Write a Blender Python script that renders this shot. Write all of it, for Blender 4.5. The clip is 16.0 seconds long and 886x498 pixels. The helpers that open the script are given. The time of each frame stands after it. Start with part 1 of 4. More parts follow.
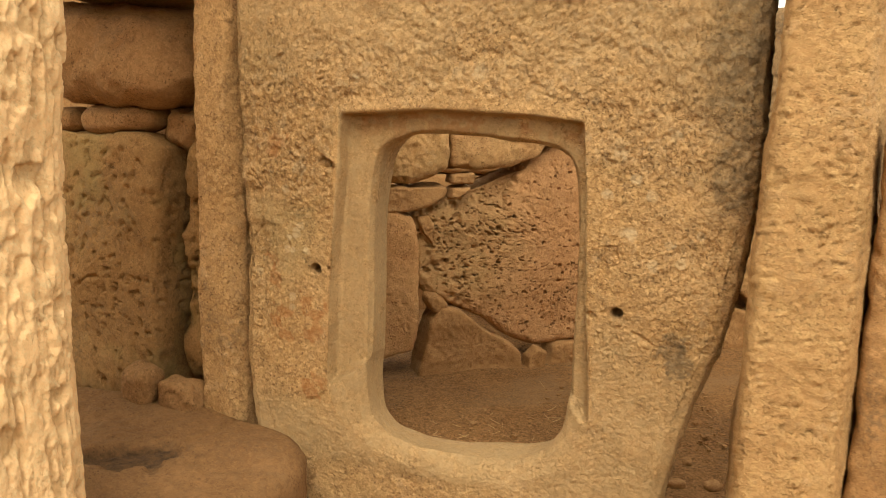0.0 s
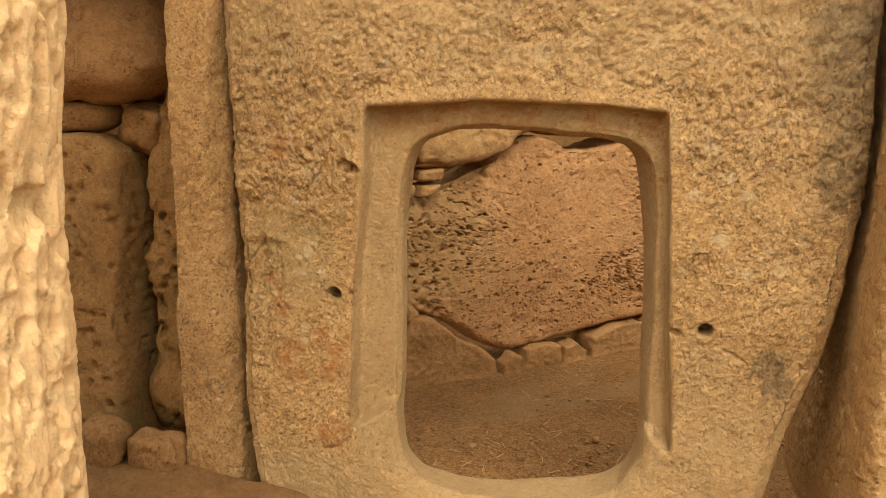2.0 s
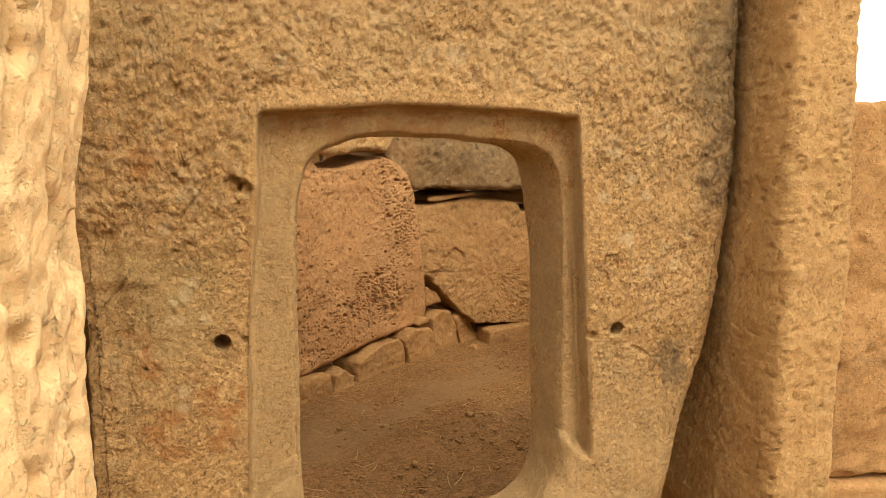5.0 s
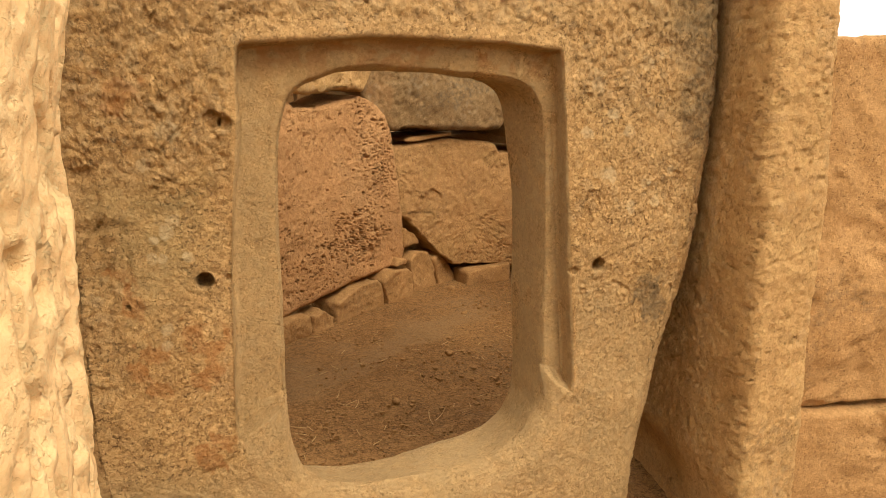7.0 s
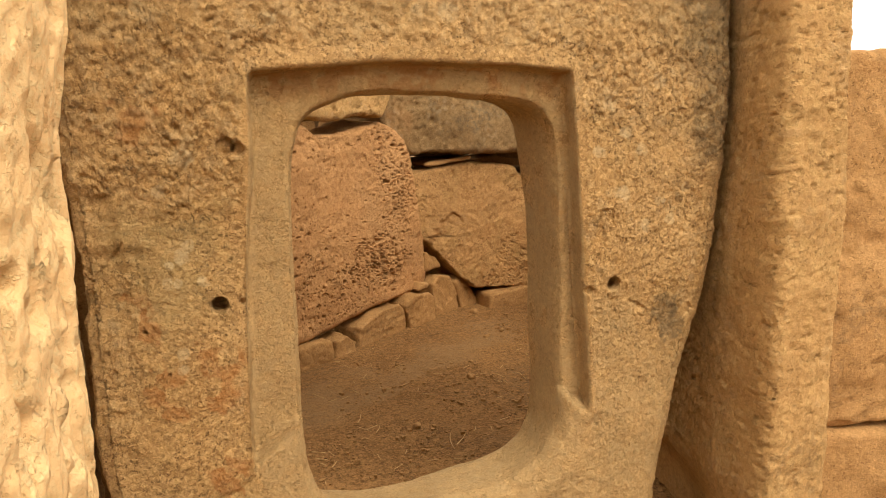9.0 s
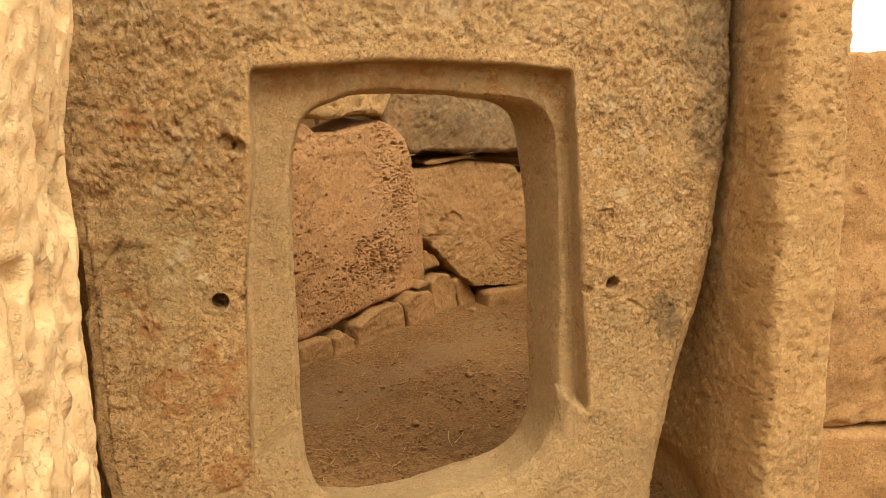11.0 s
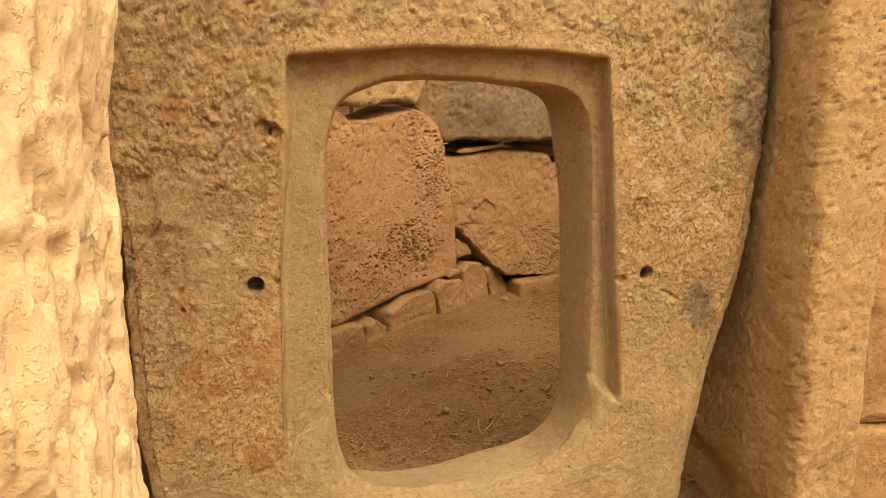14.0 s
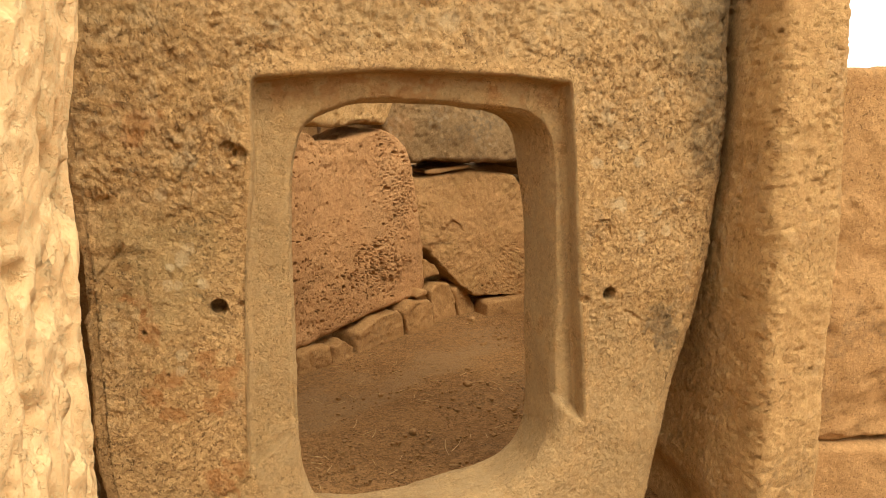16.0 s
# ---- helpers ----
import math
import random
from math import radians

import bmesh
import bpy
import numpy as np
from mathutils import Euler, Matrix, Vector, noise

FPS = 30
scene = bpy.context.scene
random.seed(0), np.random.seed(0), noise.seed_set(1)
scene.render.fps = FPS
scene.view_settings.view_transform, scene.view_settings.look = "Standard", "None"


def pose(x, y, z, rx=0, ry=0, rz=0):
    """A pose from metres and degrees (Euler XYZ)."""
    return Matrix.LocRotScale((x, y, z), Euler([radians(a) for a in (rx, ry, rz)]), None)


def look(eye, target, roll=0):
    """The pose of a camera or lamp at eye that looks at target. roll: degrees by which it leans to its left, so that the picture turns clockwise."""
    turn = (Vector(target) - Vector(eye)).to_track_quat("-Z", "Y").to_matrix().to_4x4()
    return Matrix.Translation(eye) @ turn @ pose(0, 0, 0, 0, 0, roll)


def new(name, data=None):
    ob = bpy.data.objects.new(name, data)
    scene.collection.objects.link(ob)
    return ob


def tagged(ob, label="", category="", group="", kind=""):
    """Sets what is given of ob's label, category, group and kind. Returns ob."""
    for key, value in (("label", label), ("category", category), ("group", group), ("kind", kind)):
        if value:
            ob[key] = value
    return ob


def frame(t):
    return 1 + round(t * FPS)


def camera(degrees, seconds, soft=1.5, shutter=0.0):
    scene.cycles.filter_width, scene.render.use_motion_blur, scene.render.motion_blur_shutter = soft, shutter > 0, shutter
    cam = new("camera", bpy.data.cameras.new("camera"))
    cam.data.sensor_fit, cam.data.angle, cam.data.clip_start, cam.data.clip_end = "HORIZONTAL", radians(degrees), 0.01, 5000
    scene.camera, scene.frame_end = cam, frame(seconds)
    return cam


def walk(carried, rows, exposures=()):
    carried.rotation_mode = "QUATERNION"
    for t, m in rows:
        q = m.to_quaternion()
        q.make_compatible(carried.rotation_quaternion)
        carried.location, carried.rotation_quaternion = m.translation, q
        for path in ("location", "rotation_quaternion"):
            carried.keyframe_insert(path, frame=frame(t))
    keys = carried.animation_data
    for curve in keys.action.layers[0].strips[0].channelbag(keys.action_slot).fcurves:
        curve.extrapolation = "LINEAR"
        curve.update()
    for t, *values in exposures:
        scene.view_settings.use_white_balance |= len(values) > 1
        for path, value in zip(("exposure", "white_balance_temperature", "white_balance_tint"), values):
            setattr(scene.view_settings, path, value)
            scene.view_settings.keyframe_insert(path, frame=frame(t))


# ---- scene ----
cam = camera(59.8, 16.0, soft=0.75, shutter=0.5)
PATH = [
    (0, (0.178, 0.025, 1.335), (-0.587, 1.842, 0.998), 1.4),
    (0.5, (0.05, 0.061, 1.355), (-0.676, 1.895, 1.022), 0.5),
    (1, (-0.09, 0.132, 1.347), (-0.718, 2.002, 1.019), -0.8),
    (1.5, (-0.221, 0.197, 1.352), (-0.776, 2.086, 1.002), -0.2),
    (2, (-0.401, 0.223, 1.337), (-0.859, 2.136, 0.977), 0.5),
    (2.5, (-0.616, 0.215, 1.33), (-0.819, 2.175, 0.991), -1.3),
    (3, (-0.76, 0.29, 1.295), (-0.774, 2.26, 0.946), -0.3),
    (3.5, (-0.87, 0.368, 1.292), (-0.724, 2.34, 0.992), -0.1),
    (4, (-1.009, 0.394, 1.295), (-0.711, 2.348, 0.992), -1.2),
    (4.2, (-1.062, 0.397, 1.296), (-0.658, 2.334, 1.009), -1.1),
    (6.3, (-1.122, 0.482, 1.257), (-0.6, 2.381, 0.908), 0.7),
    (6.5, (-1.128, 0.465, 1.261), (-0.601, 2.354, 0.87), 1.1),
    (7, (-1.12, 0.437, 1.265), (-0.578, 2.313, 0.834), -0.2),
    (7.5, (-1.105, 0.43, 1.256), (-0.594, 2.32, 0.846), -0.9),
    (8, (-1.097, 0.425, 1.253), (-0.598, 2.319, 0.852), -1.4),
    (8.5, (-1.094, 0.423, 1.259), (-0.597, 2.325, 0.891), -1.5),
    (9, (-1.09, 0.424, 1.257), (-0.61, 2.331, 0.89), -1.5),
    (9.2, (-1.093, 0.427, 1.259), (-0.626, 2.334, 0.883), -1.3),
    (11.3, (-1.093, 0.417, 1.258), (-0.608, 2.322, 0.888), -1.0),
    (11.5, (-1.097, 0.419, 1.261), (-0.626, 2.327, 0.891), -0.5),
    (12, (-1.098, 0.419, 1.259), (-0.644, 2.325, 0.856), -0.3),
    (12.5, (-1.094, 0.416, 1.255), (-0.643, 2.322, 0.851), -0.8),
    (13, (-1.092, 0.414, 1.252), (-0.668, 2.325, 0.843), -0.8),
    (13.5, (-1.094, 0.412, 1.251), (-0.671, 2.324, 0.843), -1.1),
    (14, (-1.097, 0.413, 1.253), (-0.697, 2.332, 0.857), -0.8),
    (14.5, (-1.095, 0.413, 1.256), (-0.643, 2.32, 0.858), -0.3),
    (15, (-1.093, 0.409, 1.258), (-0.613, 2.316, 0.889), -0.6),
    (15.5, (-1.088, 0.405, 1.255), (-0.599, 2.31, 0.89), -0.5),
    (16, (-1.09, 0.403, 1.259), (-0.609, 2.313, 0.912), -0.4),
]
walk(cam, [(t, look(eye, target, roll)) for t, eye, target, roll in PATH], exposures=[(0.0, 0.26, 7400, 10), (4.0, 0.37, 7450, 10), (7.0, 0.30, 7650, 11), (16.0, 0.37, 7550, 10)])

# ---- light ----
world = bpy.data.worlds.new("sky")
scene.world = world
world.use_nodes = True
wn = world.node_tree.nodes
sky = wn.new("ShaderNodeTexSky")
sky.sky_type, sky.sun_disc = "NISHITA", False
sky.sun_elevation, sky.sun_rotation = radians(49), radians(159)
sky.air_density, sky.dust_density = 1.0, 4.0
haze = wn.new("ShaderNodeMixRGB")
haze.inputs[0].default_value = 0.75
haze.inputs[2].default_value = (12.0, 11.6, 10.8, 1)
world.node_tree.links.new(sky.outputs[0], haze.inputs[1])
world.node_tree.links.new(haze.outputs[0], wn["Background"].inputs[0])
wn["Background"].inputs[1].default_value = 0.15
sun = new("sun", bpy.data.lights.new("sun", "SUN"))
sun.data.energy, sun.data.angle, sun.data.color = 1.6, radians(26), (1.0, 0.93, 0.82)
sun.matrix_world = look((1.7, -4.4, 5.4), (0, 0, 0))


# ---- noise in numpy ----
def hashed(ix, iy, iz, salt):
    h = (ix * 374761393 + iy * 668265263 + iz * 2147483647 + salt * 1274126177) & 0xFFFFFFFF
    h = ((h ^ (h >> 13)) * 1274126177) & 0xFFFFFFFF
    h = ((h ^ (h >> 16)) * 2246822519) & 0xFFFFFFFF
    return ((h ^ (h >> 15)) & 0xFFFFFF) / float(0xFFFFFF)


def vnoise(p, salt=0):
    """Smooth value noise, -1 to 1."""
    i = np.floor(p).astype(np.int64)
    f = p - i
    f = f * f * f * (f * (f * 6 - 15) + 10)
    out = 0
    for a in (0, 1):
        for b in (0, 1):
            for c in (0, 1):
                w = np.abs(1 - a - f[:, 0]) * np.abs(1 - b - f[:, 1]) * np.abs(1 - c - f[:, 2])
                out = out + w * hashed(i[:, 0] + a, i[:, 1] + b, i[:, 2] + c, salt)
    return out * 2 - 1


def fbm(p, octaves=4, salt=0, gain=0.5):
    total, amp = 0, 1.0
    for k in range(octaves):
        total = total + amp * vnoise(p * 2.03 ** k + 17.3 * k, salt + k)
        amp *= gain
    return total


def cells(p, salt=0):
    """Distance to the nearest of scattered points, and that point's own random number."""
    i = np.floor(p).astype(np.int64)
    best, own = np.full(len(p), 9.0), np.zeros(len(p))
    for a in (-1, 0, 1):
        for b in (-1, 0, 1):
            for c in (-1, 0, 1):
                q = i + (a, b, c)
                at = q + np.stack([hashed(q[:, 0], q[:, 1], q[:, 2], salt + s) for s in (1, 2, 3)], 1)
                d = np.sqrt(((at - p) ** 2).sum(1))
                near = d < best
                best = np.where(near, d, best)
                own = np.where(near, hashed(q[:, 0], q[:, 1], q[:, 2], salt + 9), own)
    return best, own


def step(a, b, x):
    t = np.clip((x - a) / (b - a), 0, 1)
    return t * t * (3 - 2 * t)


# ---- materials ----
def stone_material(name, pale, mid, dark, grime=0.3, lichen=0.0, rust=0.0, green=0.0, pit=0.0, pit_scale=60.0, rough_bump=0.5, seed=0.0, marks=(), speckle=0.35, mottle=0.25):
    """Weathered limestone: broad tone patches, fine grain, grey grime, pale lichen rings, rusty and greenish stains, small dark-holed pitting."""
    pale, mid, dark = [(c[0] * 1.14, c[1], c[2] * 0.87) for c in (pale, mid, dark)]
    mat = bpy.data.materials.new(name)
    mat.use_nodes = True
    nt = mat.node_tree
    n, link = nt.nodes, nt.links.new
    bsdf = n["Principled BSDF"]
    bsdf.inputs["Roughness"].default_value = 0.92
    bsdf.inputs["Specular IOR Level"].default_value = 0.2
    tc = n.new("ShaderNodeNewGeometry")
    mp = n.new("ShaderNodeMapping")
    mp.inputs["Location"].default_value = (seed, seed * 1.7, seed * 0.6)
    link(tc.outputs["Position"], mp.inputs[0])

    def noise_at(scale, detail=4.0, rough=0.55, shift=0.0):
        t = n.new("ShaderNodeTexNoise")
        t.inputs["Scale"].default_value, t.inputs["Detail"].default_value, t.inputs["Roughness"].default_value = scale, detail, rough
        if shift:
            m = n.new("ShaderNodeMapping")
            m.inputs["Location"].default_value = (shift, -shift, shift * 0.5)
            link(mp.outputs[0], m.inputs[0])
            link(m.outputs[0], t.inputs[0])
        else:
            link(mp.outputs[0], t.inputs[0])
        return t.outputs[0]

    def ramp(source, a, b):
        r = n.new("ShaderNodeMapRange")
        r.interpolation_type = "SMOOTHSTEP"
        r.inputs[1].default_value, r.inputs[2].default_value = a, b
        link(source, r.inputs[0])
        return r.outputs[0]

    def times(a, b):
        m = n.new("ShaderNodeMath")
        m.operation = "MULTIPLY"
        for k, v in enumerate((a, b)):
            if isinstance(v, (int, float)):
                m.inputs[k].default_value = v
            else:
                link(v, m.inputs[k])
        return m.outputs[0]

    def mix(f, a, b):
        m = n.new("ShaderNodeMixRGB")
        if isinstance(f, (int, float)):
            m.inputs[0].default_value = f
        else:
            link(f, m.inputs[0])
        for k, v in ((1, a), (2, b)):
            if isinstance(v, tuple):
                m.inputs[k].default_value = (*v, 1)
            else:
                link(v, m.inputs[k])
        return m.outputs[0]

    bend = n.new("ShaderNodeTexNoise")
    bend.inputs["Scale"].default_value, bend.inputs["Detail"].default_value = 60.0, 3.0
    link(mp.outputs[0], bend.inputs[0])
    bent = n.new("ShaderNodeVectorMath")
    bent.operation = "MULTIPLY_ADD"
    link(bend.outputs[1], bent.inputs[0])
    bent.inputs[1].default_value = (0.03, 0.03, 0.03)
    link(mp.outputs[0], bent.inputs[2])

    def chips(scale):
        v = n.new("ShaderNodeTexVoronoi")
        v.inputs["Scale"].default_value = scale
        link(bent.outputs[0], v.inputs[0])
        parted = n.new("ShaderNodeSeparateColor")
        link(v.outputs["Color"], parted.inputs[0])
        return v.outputs["Distance"], parted.outputs[0], parted.outputs[1]

    far_big, big, big2 = chips(64.0)
    far_small, small, small2 = chips(170.0)
    broad, grain, fine = noise_at(3.0, 5.0, 0.6), noise_at(26.0, 9.0, 0.72, 3.1), noise_at(170.0, 5.0, 0.75, 7.7)
    colour = mix(ramp(broad, 0.36, 0.66), mid, pale)
    colour = mix(times(ramp(grain, 0.5, 0.72), 0.55), colour, dark)
    colour = mix(times(ramp(fine, 0.52, 0.70), speckle), colour, dark)
    colour = mix(times(ramp(noise_at(95.0, 4.0, 0.7, 61.0), 0.56, 0.72), speckle * 0.9), colour, tuple(min(0.75, c * 1.45) for c in pale))
    colour = mix(times(ramp(big, 0.55, 0.95), mottle), colour, dark)
    colour = mix(times(ramp(big2, 0.6, 1.0), mottle), colour, tuple(min(0.72, c * 1.3) for c in pale))
    colour = mix(times(ramp(small, 0.55, 0.95), mottle * 1.2), colour, dark)
    colour = mix(times(ramp(small2, 0.6, 1.0), mottle), colour, tuple(min(0.72, c * 1.3) for c in pale))
    specks = times(ramp(noise_at(115.0, 3.0, 0.6, 71.0), 0.58, 0.63), ramp(noise_at(9.0, 3.0, 0.6, 73.0), 0.36, 0.6))
    grains = ramp(noise_at(105.0, 3.0, 0.6, 79.0), 0.58, 0.64)
    colour = mix(times(specks, min(0.9, speckle * 1.5)), colour, tuple(c * 0.55 for c in dark))
    colour = mix(times(grains, speckle), colour, tuple(min(0.75, c * 1.3) for c in pale))
    if grime:
        g = times(ramp(noise_at(2.2, 6.0, 0.65, 11.0), 0.48, 0.66), ramp(noise_at(45.0, 5.0, 0.7, 5.0), 0.42, 0.6))
        colour = mix(times(g, grime), colour, (0.10, 0.085, 0.06))
    if rust:
        colour = mix(times(ramp(noise_at(4.5, 5.0, 0.6, 23.0), 0.56, 0.7), rust), colour, (0.36, 0.15, 0.05))
    if green:
        colour = mix(times(ramp(noise_at(3.5, 4.0, 0.6, 31.0), 0.48, 0.66), green), colour, (0.24, 0.20, 0.075))
    if lichen:
        v = n.new("ShaderNodeTexVoronoi")
        v.inputs["Scale"].default_value = 26.0
        link(mp.outputs[0], v.inputs[0])
        spots = times(ramp(v.outputs["Distance"], 0.46, 0.30), ramp(noise_at(5.0, 3.0, 0.5, 41.0), 0.5, 0.62))
        colour = mix(times(spots, lichen), colour, (0.55, 0.47, 0.33))
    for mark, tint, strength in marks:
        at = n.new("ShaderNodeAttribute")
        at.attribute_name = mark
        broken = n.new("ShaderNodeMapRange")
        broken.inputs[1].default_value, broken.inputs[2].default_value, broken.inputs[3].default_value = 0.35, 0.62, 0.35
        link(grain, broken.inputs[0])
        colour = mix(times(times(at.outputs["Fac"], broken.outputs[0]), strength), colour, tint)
    holes = None
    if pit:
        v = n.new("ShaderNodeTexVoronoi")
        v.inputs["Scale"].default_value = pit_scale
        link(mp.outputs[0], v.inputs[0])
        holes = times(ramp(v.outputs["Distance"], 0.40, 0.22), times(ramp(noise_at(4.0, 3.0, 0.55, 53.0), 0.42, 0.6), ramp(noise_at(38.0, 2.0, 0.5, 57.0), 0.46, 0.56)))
        # pit shade is put into the colour, as bump alone has no depth
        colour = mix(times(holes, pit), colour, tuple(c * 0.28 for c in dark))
    link(colour, bsdf.inputs["Base Color"])
    relief = n.new("ShaderNodeMath")
    relief.operation = "MULTIPLY_ADD"
    link(grain, relief.inputs[0])
    relief.inputs[1].default_value = 1.0
    link(times(fine, 0.36), relief.inputs[2])
    top = relief.outputs[0]
    for source, weight in ((big, mottle * 0.5), (small, mottle * 0.4), (far_small, -0.25 * mottle), (specks, -0.5), (grains, 0.2)):
        more = n.new("ShaderNodeMath")
        more.operation = "MULTIPLY_ADD"
        link(source, more.inputs[0])
        more.inputs[1].default_value = weight
        link(top, more.inputs[2])
        top = more.outputs[0]
    if holes is not None:
        sub = n.new("ShaderNodeMath")
        sub.operation = "SUBTRACT"
        link(top, sub.inputs[0])
        link(times(holes, 0.9), sub.inputs[1])
        top = sub.outputs[0]
    bump = n.new("ShaderNodeBump")
    bump.inputs["Strength"].default_value, bump.inputs["Distance"].default_value = rough_bump, 0.010
    link(top, bump.inputs["Height"])
    link(bump.outputs[0], bsdf.inputs["Normal"])
    return mat


HONEY = ((0.52, 0.37, 0.185), (0.43, 0.285, 0.13), (0.25, 0.155, 0.07))
M_SLAB = stone_material("slab_limestone", (0.50, 0.365, 0.195), (0.41, 0.28, 0.135), (0.23, 0.15, 0.07), grime=0.12, lichen=0.12, rust=0.08, green=0.12, rough_bump=1.0, speckle=0.46, mottle=0.45,
                        marks=(("rubbed", (0.475, 0.335, 0.170), 0.8), ("moss", (0.30, 0.235, 0.11), 0.5), ("rust", (0.40, 0.17, 0.055), 0.75), ("grime", (0.115, 0.085, 0.05), 0.85), ("lichen", (0.58, 0.46, 0.28), 0.65)))
M_PILLAR = stone_material("pillar_limestone", (0.53, 0.38, 0.195), (0.455, 0.31, 0.153), (0.27, 0.177, 0.084), grime=0.35, lichen=0.1, green=0.15, rough_bump=0.9, seed=4.0, speckle=0.25, mottle=0.25)
M_SLIM = stone_material("slim_pillar_limestone", (0.50, 0.355, 0.185), (0.425, 0.29, 0.142), (0.25, 0.16, 0.077), grime=0.4, lichen=0.1, rough_bump=1.0, seed=6.0, speckle=0.45, mottle=0.4)
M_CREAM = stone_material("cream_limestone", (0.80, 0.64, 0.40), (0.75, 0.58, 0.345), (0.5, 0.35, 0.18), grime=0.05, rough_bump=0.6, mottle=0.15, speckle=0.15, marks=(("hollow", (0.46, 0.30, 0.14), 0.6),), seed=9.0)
M_PITTED = stone_material("pitted_limestone", (0.50, 0.34, 0.175), (0.44, 0.275, 0.135), (0.28, 0.165, 0.08), grime=0.15, rust=0.12, pit=0.25, pit_scale=62, rough_bump=0.6, seed=14.0)
# the second mark paints the pits' shade as a dark tint
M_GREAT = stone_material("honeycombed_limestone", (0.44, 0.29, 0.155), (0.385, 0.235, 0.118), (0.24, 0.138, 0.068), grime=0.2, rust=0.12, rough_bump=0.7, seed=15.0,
                         marks=(("ochre", (0.42, 0.29, 0.125), 0.6), ("hole_shade", (0.16, 0.09, 0.04), 0.3)))
# left recess shade put into the colour: darker than the step's own stone
M_STEP = stone_material("shaded_step_limestone", (0.215, 0.135, 0.064), (0.172, 0.104, 0.047), (0.107, 0.063, 0.029), grime=0.15, rough_bump=0.5, seed=36.0, marks=(("damp", (0.045, 0.03, 0.017), 0.9),))
# darker copy of the rubble stone, standing in for the left recess's shade
M_SHADED = stone_material("shaded_limestone", (0.30, 0.193, 0.094), (0.24, 0.149, 0.069), (0.14, 0.083, 0.037), grime=0.3, rough_bump=0.7, seed=29.0, speckle=0.45)
M_FLAKED = stone_material("flaked_limestone", (0.43, 0.292, 0.15), (0.37, 0.24, 0.117), (0.22, 0.137, 0.064), grime=0.15, green=0.15, rust=0.2, rough_bump=0.7, seed=21.0, speckle=0.5)
# base darkened for the recess's shade; the mark paints shade in its pits
M_OCHRE = stone_material("shaded_ochre_limestone", (0.29, 0.195, 0.09), (0.24, 0.153, 0.066), (0.13, 0.08, 0.034), grime=0.3, green=0.35, pit=0.2, pit_scale=75, marks=(("hole_shade", (0.09, 0.05, 0.022), 0.4),), rough_bump=0.6, seed=19.0)
M_WALL = stone_material("wall_limestone", (0.46, 0.315, 0.162), (0.40, 0.262, 0.128), (0.24, 0.148, 0.069), grime=0.5, rust=0.2, rough_bump=0.7, seed=27.0, mottle=0.3)
M_GREY = stone_material("grey_limestone", (0.26, 0.195, 0.11), (0.185, 0.13, 0.068), (0.095, 0.064, 0.033), grime=0.6, lichen=0.12, rust=0.2, rough_bump=0.6, seed=25.0)
M_RUBBLE = stone_material("rubble_limestone", (0.37, 0.245, 0.122), (0.305, 0.195, 0.09), (0.19, 0.115, 0.053), grime=0.25, rough_bump=0.5, seed=33.0)
M_EARTH = stone_material("trodden_earth", (0.33, 0.205, 0.093), (0.25, 0.149, 0.065), (0.13, 0.079, 0.035), grime=0.3, rough_bump=1.0, seed=40.0, speckle=0.6, mottle=0.55, marks=(("dust", (0.36, 0.225, 0.108), 0.75),))
M_STRAW = stone_material("dry_straw", (0.55, 0.42, 0.24), (0.48, 0.35, 0.18), (0.35, 0.24, 0.12), grime=0.0, rough_bump=0.1, seed=50.0)


# ---- mesh tools ----
def make(name, verts, faces, material, parent=None, marks=None):
    """One mesh object from arrays; its origin lies at the foot of the mesh unless it has a parent."""
    verts = np.asarray(verts, float)
    at = Vector((0, 0, 0))
    if parent is None:
        low, high = verts.min(0), verts.max(0)
        at = Vector(((low[0] + high[0]) / 2, (low[1] + high[1]) / 2, low[2]))
        verts = verts - np.array(at)
    faces = np.asarray(faces, np.int32)
    me = bpy.data.meshes.new(name)
    me.vertices.add(len(verts))
    me.vertices.foreach_set("co", verts.ravel())
    me.loops.add(faces.size)
    me.loops.foreach_set("vertex_index", faces.ravel())
    me.polygons.add(len(faces))
    me.polygons.foreach_set("loop_start", np.arange(len(faces), dtype=np.int32) * faces.shape[1])
    me.polygons.foreach_set("use_smooth", np.ones(len(faces), bool))
    me.update(calc_edges=True)
    me.validate()
    for key, values in (marks or {}).items():
        me.attributes.new(key, "FLOAT", "POINT").data.foreach_set("value", np.asarray(values, np.float32))
    me.materials.append(material)
    ob = new(name, me)
    ob.location = at
    if parent is not None:
        ob.parent = parent
    return ob


def grid_faces(rows, cols, wrap_rows=False, wrap_cols=True):
    i = np.arange(rows if wrap_rows else rows - 1)
    j = np.arange(cols if wrap_cols else cols - 1)
    a, b = np.meshgrid(i, j, indexing="ij")
    a, b = a.ravel(), b.ravel()
    a2, b2 = (a + 1) % rows, (b + 1) % cols
    return np.stack([a * cols + b, a * cols + b2, a2 * cols + b2, a2 * cols + b], 1)


def normals_of(verts, faces):
    p = verts[faces]
    fn = np.cross(p[:, 2] - p[:, 0], p[:, 3] - p[:, 1])
    out = np.zeros_like(verts)
    for k in range(4):
        for c in range(3):
            out[:, c] += np.bincount(faces[:, k], fn[:, c], len(verts))
    return out / np.maximum(np.linalg.norm(out, axis=1, keepdims=True), 1e-12)


